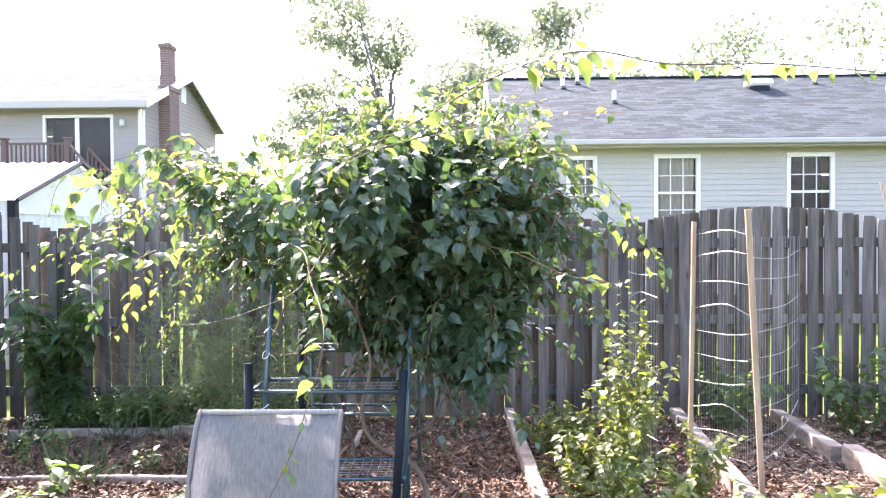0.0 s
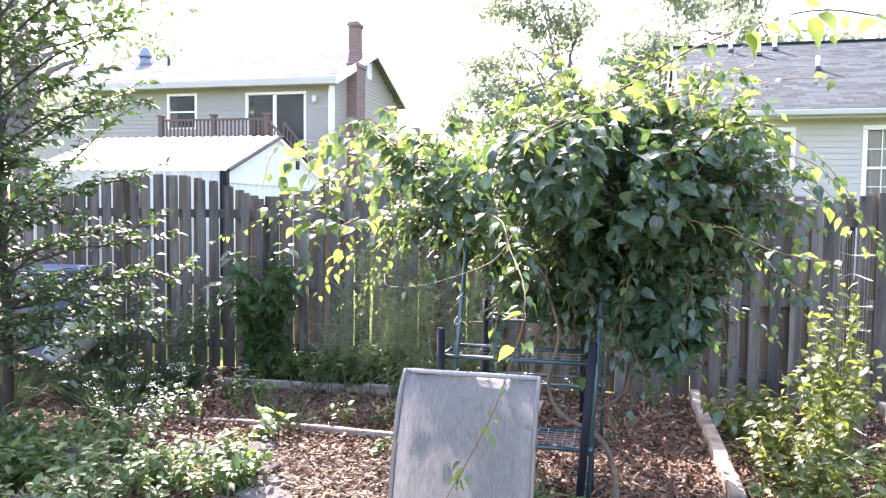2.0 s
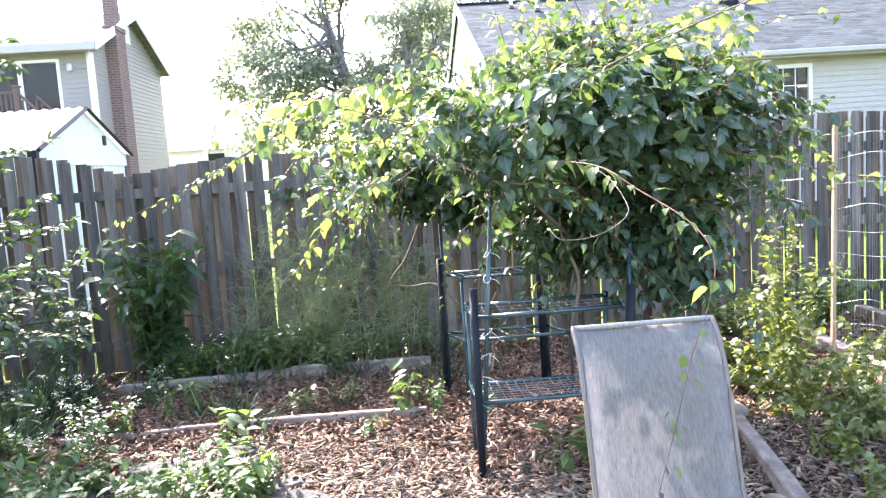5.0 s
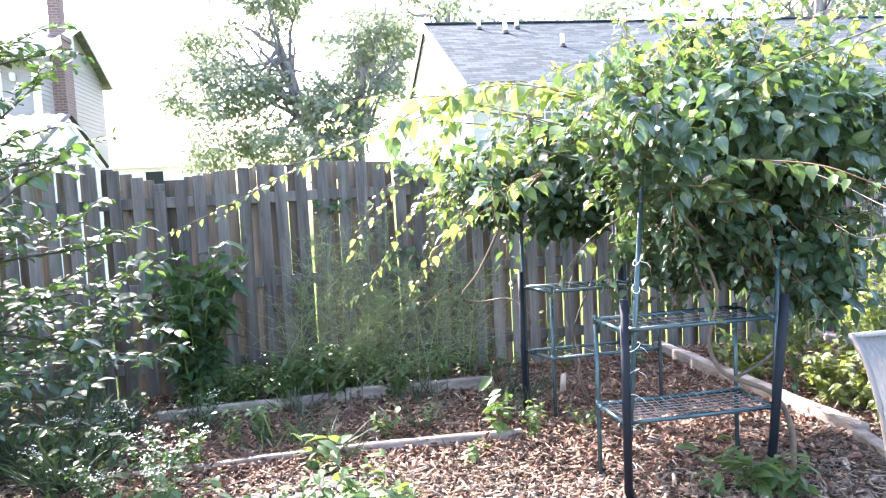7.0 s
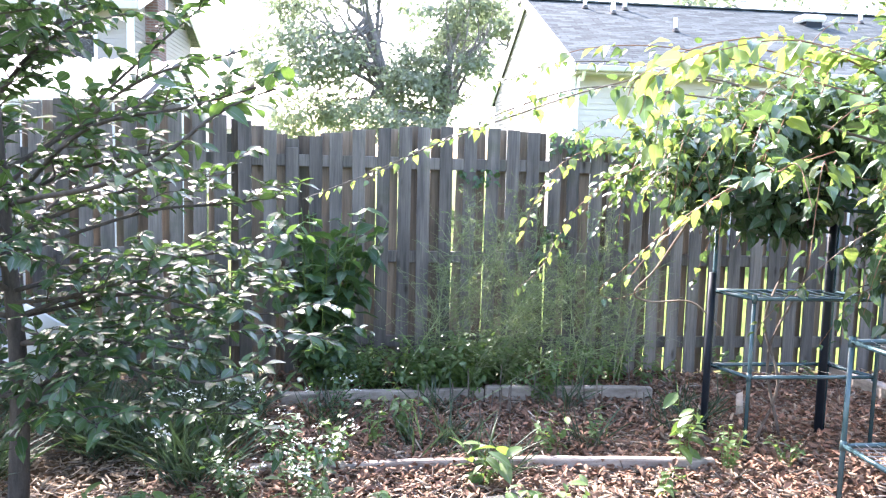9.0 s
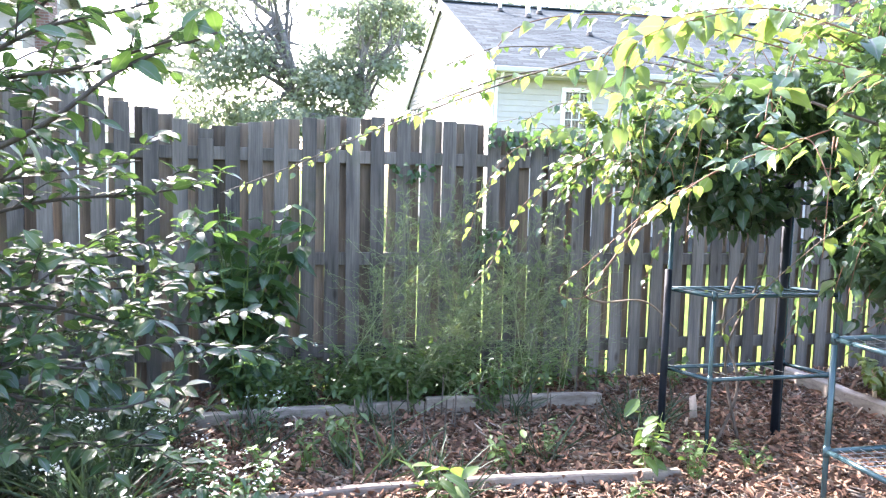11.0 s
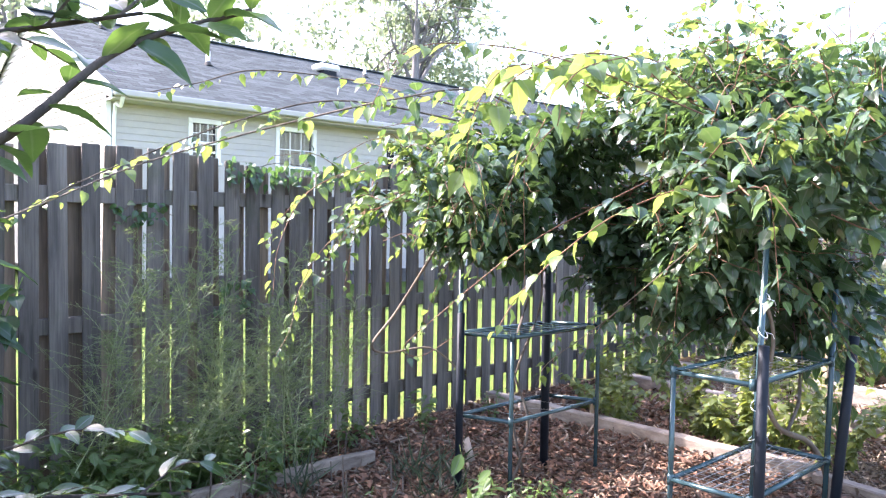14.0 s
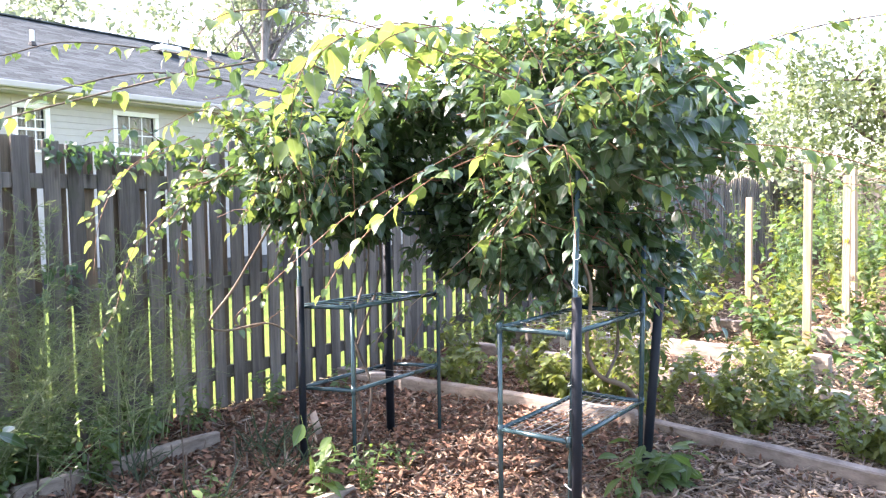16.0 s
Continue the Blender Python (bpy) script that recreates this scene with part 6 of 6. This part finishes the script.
for x, y, h in ((4.7, 8.5, 0.7), (5.1, 8.2, 0.75), (4.9, 7.6, 0.6), (5.4, 7.4, 0.6), (5.3, 6.6, 0.6), (3.7, 8.7, 0.5), (6.3, 7.8, 1.1), (6.8, 6.8, 1.2), (7.4, 8.0, 1.0), (8.0, 7.0, 1.3), (8.8, 6.2, 1.1), (7.2, 5.6, 0.9), (9.6, 7.4, 1.4), (6.4, 6.0, 0.7), (10.5, 6.6, 1.5), (9.0, 5.4, 1.4), (8.0, 5.8, 1.2), (10.2, 5.6, 1.5), (11.4, 7.2, 1.6), (11.3, 5.8, 1.5), (9.4, 8.3, 1.3), (6.9, 8.5, 0.9), (7.7, 6.4, 1.0), (11.0, 8.3, 1.5), (10.0, 4.6, 1.3), (12.4, 6.6, 1.5), (13.2, 8.0, 1.6), (12.8, 5.2, 1.4), (14.0, 6.4, 1.5), (14.4, 7.6, 1.7), (15.2, 5.6, 1.5), (15.6, 8.2, 1.7), (13.6, 4.4, 1.3), (16.4, 7.0, 1.6), (11.8, 4.4, 1.2), (5.2, 5.6, 0.45), (5.4, 5.0, 0.5), (6.2, 5.0, 0.6), (4.8, 6.4, 0.5), (6.9, 4.8, 0.8), (7.9, 4.6, 0.9), (6.0, 6.6, 0.7), (3.7, 6.2, 0.35), (3.8, 5.4, 0.35)):
    stems_and_leaves("garden_plant", "leafy vegetable plant in the far raised bed", "plant", (x, y), 14, h, 0.4, 0.10, "beanleaf" if RNG.rand() < 0.5 else "weedleaf", HEART, 16, stem_r=0.004, group="vegetable plants")


def stake(a, b, r, label="pale wooden garden stake"):
    bm = bmesh.new()
    d = Vector(b) - Vector(a)
    box(bm, (-r, -r, 0), (r, r, d.length), 0.002, d.to_track_quat("Z", "Y").to_matrix().to_4x4())
    ob = new("garden_stake", bm_mesh("garden_stake", bm, M["stake"]))
    ob.location = a
    return tagged(ob, label, "stake", "garden stakes")


for a, b, r in (((3.01, 7.37, -0.03), (3.04, 7.37, 1.70), 0.013), ((3.356, 7.04, -0.03), (3.27, 7.06, 1.77), 0.017), ((4.45, 6.13, -0.03), (4.43, 6.13, 1.66), 0.03), ((5.9, 6.06, -0.03), (5.88, 6.06, 1.60), 0.032), ((5.2, 6.79, -0.03), (5.2, 6.79, 1.4), 0.028), ((7.19, 6.17, -0.03), (7.2, 6.2, 1.7), 0.03), ((5.9, 8.3, -0.03), (5.5, 8.6, 1.8), 0.008), ((5.1, 8.0, -0.03), (4.75, 8.3, 2.0), 0.008), ((5.6, 8.0, -0.03), (5.3, 8.4, 2.05), 0.008), ((4.9, 7.4, -0.03), (4.9, 7.5, 1.2), 0.006), ((6.2, 8.2, -0.03), (6.0, 8.5, 1.95), 0.008), ((2.08, 8.15, -0.02), (2.09, 8.2, 0.24), 0.011)):
    stake(a, b, r)


def wire_panel(pts, height, low, label):
    """A wire mesh standing along a line of stakes."""
    w = thing("wire_trellis", label, "trellis", (0, 0, 0))
    pts = [Vector((*p, 0)) for p in pts]
    for z in np.arange(low, height, 0.16):
        line = spline([(p.x, p.y, z + 0.02 * RNG.normal()) for p in pts], 5)
        part("wire", tubed(line, 0.0017, sides=4), M["wire"], w)
    total = spline([tuple(p) for p in pts], 12)
    for p in total[::1]:
        part("wire", tubed([(p.x, p.y, low), (p.x + 0.01 * RNG.normal(), p.y, height)], 0.0008, sides=4), M["wire"], w)
    return w


wire_panel([(3.04, 7.37), (3.18, 7.2), (3.27, 7.06)], 1.65, 0.2, "thin wire mesh tied between two stakes")
wire_panel([(3.27, 7.06), (3.6, 7.35), (3.95, 7.9)], 1.6, 0.2, "sagging wire mesh bent round a stake")
wire_panel([(2.62, 7.4), (2.72, 7.5), (2.8, 7.35)], 1.5, 0.1, "rolled wire plant cage")


def wire_fence():
    """Welded wire garden fence across the near side of the garden."""
    w = thing("wire_fence", "thin dark green welded wire garden fence", "fence", (0.61, 3.336, 0))
    turn = math.atan(-0.176)
    for drop in (0.0, 0.15, 0.3, 0.5, 0.7, 0.9):
        line = [(x, -0.176 * x + 0.004 * math.sin(3 * x), 1.16 - drop + 0.10 * x + 0.006 * math.sin(2.3 * x + drop * 5)) for x in np.arange(-1.7, 1.75, 0.1)]
        part("wire", tubed(line, 0.0007, sides=4), M["greenwire"], w)
    upright = bm_mesh("wire", tubed([(0, 0, 0), (0.003, 0.002, 0.6), (-0.002, 0, 1.0)], 0.0006, sides=4), M["greenwire"])
    for x in np.arange(-1.7, 1.7, 0.05):
        ob = part("wire", upright, parent=w)
        ob.location = (x, -0.176 * x, -0.02)
        ob.scale = (1, 1, 1.18 + 0.10 * x + 0.02 * RNG.rand())
    tag = new("tag", bm_mesh("tag", boxed((-0.006, -0.0007, -0.034), (0.006, 0.0007, 0.002), 0.0004), M["tie"]))
    tag.location, tag.rotation_euler = (0.335, 3.378, 1.132), (0, radians(-6), radians(12))
    return tagged(tag, "white plastic tag hanging from the wire fence", "tag")


wire_fence()
wire_panel([(5.0, 5.93), (6.1, 6.1), (7.19, 6.2), (8.5, 6.6)], 1.5, 0.5, "wire mesh strung between garden stakes")


# ---- small things ----
def ivy(x0, x1, z0, z1, count, label):
    t = thing("ivy", label, "ivy", ((x0 + x1) / 2, 9.06, 0))
    mid = (x0 + x1) / 2
    line = spline([(x0 - mid, 0, z0), (x0 * 0.6 + x1 * 0.4 - mid, 0.0, z1), (x1 - mid, -0.01, (z0 + z1) / 2)], 6)
    part("stem", tubed(line, 0.003, 0.0015, 5), M["bark"], t)
    p = np.stack([x0 - mid + (x1 - x0) * RNG.rand(count), RNG.normal(0, 0.022, count) - 0.01, z0 + (z1 - z0) * RNG.rand(count)], 1)
    d = RNG.normal(size=(count, 3)) * 0.5 + np.array([0, -0.4, -0.5])
    n = RNG.normal(size=(count, 3)) * 0.3 + np.array([0, -0.8, 0.5])
    part("leafage", cloud_mesh("leafage", p, d, n, 0.03 + 0.035 * RNG.rand(count), HEART, M["shrubleaf"]), parent=t, kind="stuff")
    return t


ivy(-0.30, 0.55, 1.62, 1.76, 150, "dark green ivy creeping along the fence top")
ivy(-0.95, -0.62, 1.36, 1.50, 34, "small sprig of ivy clinging to the fence")
ivy(-0.36, -0.12, 0.88, 1.08, 40, "dark leafy sprig growing through the fence")


def utility_pole():
    t = thing("utility_pole", "pale utility pole with a crossarm far beyond the garden", "utility pole", (36.6, 13.8, 0))
    part("pole", tubed([(0, 0, -0.1), (0.02, 0, 3.0), (0.03, 0, 5.9)], 0.12, 0.09, 8), M["stone"], t, "", True)
    part("crossarm", boxed((-0.06, -0.75, 5.5), (0.06, 0.95, 5.62), 0.01), M["stone"], t)
    for y in (-0.65, 0.0, 0.8):
        part("insulator", tubed([(0, y, 5.62), (0, y, 5.78)], 0.05, 0.03, 8), M["white"], t, "", True)
    return t


def yellow_bar():
    ob = new("marker_bar", bm_mesh("marker_bar", boxed((-0.27, -0.012, -0.018), (0.27, 0.012, 0.018), 0.004), M["yellow"]))
    ob.location, ob.rotation_euler = (5.62, 6.02, 0.98), (0, radians(1.5), radians(7))
    return tagged(ob, "yellow plastic bar tied between two garden stakes", "bar")


def plastic_strip():
    bm = bmesh.new()
    rows = []
    for k in range(13):
        u = k / 12
        c = Vector((0.012 * math.sin(5 * u), 0.010 * math.cos(7 * u), -0.19 * u))
        side = Vector((math.cos(4 * u), math.sin(4 * u), 0)) * (0.012 + 0.006 * math.sin(9 * u))
        rows.append((bm.verts.new(c - side), bm.verts.new(c + side)))
    for a, b in zip(rows, rows[1:]):
        bm.faces.new((a[0], a[1], b[1], b[0]))
    bmesh.ops.solidify(bm, geom=bm.faces[:], thickness=0.0015)
    ob = new("plastic_strip", bm_mesh("plastic_strip", bm, M["shedmetal"], True))
    ob.location = (2.40, 7.16, 0.64)
    return tagged(ob, "twisted pale plastic strip hanging in the trellis", "plastic strip")


utility_pole()
yellow_bar()
plastic_strip()


# ---- stone path, containers ----
def flagstone(x, y, r, turn, sides):
    bm = bmesh.new()
    ring = [(r * (0.75 + 0.4 * RNG.rand()) * math.cos(q), r * 0.7 * (0.75 + 0.4 * RNG.rand()) * math.sin(q)) for q in np.sort(RNG.rand(sides) * 0.5 + np.arange(sides)) * math.tau / sides]
    top = [bm.verts.new((a, b, 0.03 + 0.006 * RNG.normal())) for a, b in ring]
    low = [bm.verts.new((a * 1.05, b * 1.05, -0.04)) for a, b in ring]
    bm.faces.new(top)
    for i in range(sides):
        bm.faces.new((low[i], low[(i + 1) % sides], top[(i + 1) % sides], top[i]))
    bmesh.ops.bevel(bm, geom=[e for e in bm.edges if all(v.co.z > 0 for v in e.verts)], offset=0.008, segments=1, affect="EDGES")
    ob = new("flagstone", bm_mesh("flagstone", bm, M["stone"]))
    ob.location, ob.rotation_euler = (x, y, 0.01), (0.04 * RNG.normal(), 0.04 * RNG.normal(), turn)
    return tagged(ob, "flat grey flagstone set in the mulch", "flagstone", "stone path")


for x, y, r, turn in ((-1.34, 6.69, 0.15, 0.3), (-1.10, 6.63, 0.13, 0.9), (-0.80, 6.46, 0.14, 0.1), (-0.62, 6.30, 0.12, 0.4), (-0.52, 6.08, 0.14, 0.2), (-0.52, 5.80, 0.16, 1.2), (-1.66, 6.45, 0.16, 0.6), (-1.92, 6.38, 0.15, 0.2), (-0.62, 5.50, 0.17, 0.5), (-2.2, 6.3, 0.16, 1.0), (-0.95, 6.85, 0.12, 0.0), (-0.8, 5.2, 0.16, 0.3), (-1.1, 4.95, 0.17, 0.8)):
    flagstone(x, y, r * 1.25, turn, 6)


def bucket():
    b = thing("bucket", "pale grey plastic bucket tipped on its side", "bucket", (-3.62, 8.1, 0.19))
    bm = bmesh.new()
    rings = [(0.0, 0.10), (0.30, 0.135), (0.31, 0.145), (0.32, 0.145), (0.32, 0.13), (0.02, 0.095)]
    prev = None
    for z, r in rings:
        ring = [bm.verts.new((r * math.cos(k * math.tau / 20), r * math.sin(k * math.tau / 20), z)) for k in range(20)]
        if prev:
            for k in range(20):
                bm.faces.new((prev[k], prev[(k + 1) % 20], ring[(k + 1) % 20], ring[k]))
        else:
            bm.faces.new(ring[::-1])
        prev = ring
    bm.faces.new(prev)
    part("body", bm, M["bucket"], b, "", True)
    part("handle", tubed([(0.145 * math.cos(q), 0.03 + 0.10 * math.sin(q), 0.31 + 0.10 * math.sin(q)) for q in np.linspace(0, math.pi, 12)], 0.004, sides=5), M["wire"], b, "wire handle")
    b.rotation_euler = (radians(-10), radians(38), radians(25))
    b.scale = (1.4, 1.4, 1.4)
    return b


def bin_():
    b = thing("storage_bin", "blue-grey plastic bin standing by the fence", "bin", (-4.15, 8.75, 0))
    bm = bmesh.new()
    vs = box(bm, (-0.26, -0.24, 0), (0.26, 0.24, 0.92), 0.03)
    for v in bm.verts:
        k = 0.82 + 0.18 * v.co.z / 0.92
        v.co.x *= k
        v.co.y *= k
    part("body", bm, M["bin"], b)
    part("lid", boxed((-0.28, -0.27, 0.925), (0.28, 0.26, 0.99), 0.02), M["bin"], b)
    return b


bucket()
bin_()


# ---- mulch ----
def bed_height(p):
    return np.array([0.025 * noise.noise(Vector((a * 1.3, b * 1.3, 0))) + 0.012 * noise.noise(Vector((a * 5, b * 5, 3))) for a, b in p[:, :2]])


def chips(name, p, long, wide, thick, mat, label, lift):
    """Flat split pieces of wood lying at all angles; p holds their places on the ground."""
    count = len(p)
    p = np.column_stack([p, lift * RNG.rand(count) ** 2])
    p[:, 2] += bed_height(p)
    d = rand_dir(count) * np.array([1, 1, 0.22])
    n = rand_dir(count) * 0.4 + np.array([0, 0, 1.0])
    shape = (np.array([(-wide * 0.6, 0, 0), (wide, 0.08, 0), (wide * 0.5, 1, 0.05), (-wide * 0.9, 0.86, 0.02), (-wide * 0.6, 0, thick), (wide, 0.08, thick), (wide * 0.5, 1, 0.05 + thick), (-wide * 0.9, 0.86, thick * 1.2)]), [(4, 5, 6, 7), (0, 1, 5, 4), (1, 2, 6, 5), (2, 3, 7, 6), (3, 0, 4, 7)])
    ob = new(name, cloud_mesh(name, p, d, n, long * (0.3 + 1.1 * RNG.rand(count) ** 1.6), shape, M[mat]))
    return tagged(ob, label, "mulch", kind="stuff")


def scatter(count, x0, x1, y0, y1):
    return np.stack([x0 + (x1 - x0) * RNG.rand(count), y0 + (y1 - y0) * RNG.rand(count)], 1)


def ragged(p):
    """Thin the mulch out unevenly towards its open edges."""
    inside = np.minimum(np.minimum(p[:, 0] + 4.0, p[:, 1] - 4.0), 1.2) / 1.2
    patch = np.array([0.5 * noise.noise(Vector((a * 1.4, b * 1.4, 11))) for a, b in p])
    return p[RNG.rand(len(p)) < inside * 1.3 + patch]


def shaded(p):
    """How far a place lies in the littered, shade-darkened beds under the racks rather than on the open path."""
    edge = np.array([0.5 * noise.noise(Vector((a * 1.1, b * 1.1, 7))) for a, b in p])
    # extra dark mulch round the near rack paints the vine's shade there
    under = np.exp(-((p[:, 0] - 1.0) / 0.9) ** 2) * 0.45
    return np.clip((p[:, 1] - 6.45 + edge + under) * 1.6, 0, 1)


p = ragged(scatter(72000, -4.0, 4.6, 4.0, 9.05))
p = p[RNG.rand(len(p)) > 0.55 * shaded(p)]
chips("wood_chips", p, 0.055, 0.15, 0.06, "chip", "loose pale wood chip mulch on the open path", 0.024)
p = ragged(scatter(56000, -4.0, 4.6, 4.0, 9.05))
chips("wood_shreds", p, 0.065, 0.055, 0.05, "shred", "grey shredded wood mixed through the mulch", 0.024)
# real bark litter, its share also raised to darken the shaded ground
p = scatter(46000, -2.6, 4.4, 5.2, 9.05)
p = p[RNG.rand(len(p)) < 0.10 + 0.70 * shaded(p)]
chips("bark_mulch", p, 0.06, 0.19, 0.05, "barkchip", "red-brown bark mulch, laid thicker to darken the shade under the plant racks", 0.026)
p = scatter(260, -2.2, 4.2, 5.2, 9.0)
chips("bark_pieces", p, 0.12, 0.17, 0.07, "shred", "larger flakes of bark lying on the mulch", 0.03)
p = scatter(9000, 4.3, 11.0, 4.4, 9.0)
chips("wood_chips", p, 0.07, 0.22, 0.06, "chip", "wood chip mulch between the far beds", 0.02)


def dry_leaves():
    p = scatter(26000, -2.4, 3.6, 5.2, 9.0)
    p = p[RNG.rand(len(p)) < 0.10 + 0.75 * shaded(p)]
    count = len(p)
    p = np.column_stack([p, 0.012 + 0.02 * RNG.rand(count)])
    p[:, 2] += bed_height(p)
    curled = leaf_shape([(0.25, 0.22), (0.6, 0.24)], 0.45, -0.35)
    ob = new("dry_leaves", cloud_mesh("dry_leaves", p, rand_dir(count) * np.array([1, 1, 0.3]), rand_dir(count) * 0.6 + np.array([0, 0, 1.0]), 0.018 + 0.038 * RNG.rand(count) ** 1.5, curled, M["dryleaf"]))
    return tagged(ob, "curled reddish brown dry leaves scattered on the mulch", "dry leaves", kind="stuff")


dry_leaves()
build_fence()


def side_fence():
    f = thing("fence", "far weathered board fence closing the garden", "fence", (19.95, 0, 0), kind="structure")
    me = bm_mesh("slat", boxed((-0.009, -0.07, 0), (0.009, 0.07, 1.75), 0.003), M["board"])
    for y in np.arange(-3.0, 9.0, 0.152):
        ob = part("slat", me, parent=f)
        ob.location = (0, y, 0.005 * RNG.normal())
    for z in (0.3, 1.45):
        part("rail", boxed((0.012, -3.1, z - 0.04), (0.05, 9.05, z + 0.04)), M["board"], f)
    return f


side_fence()
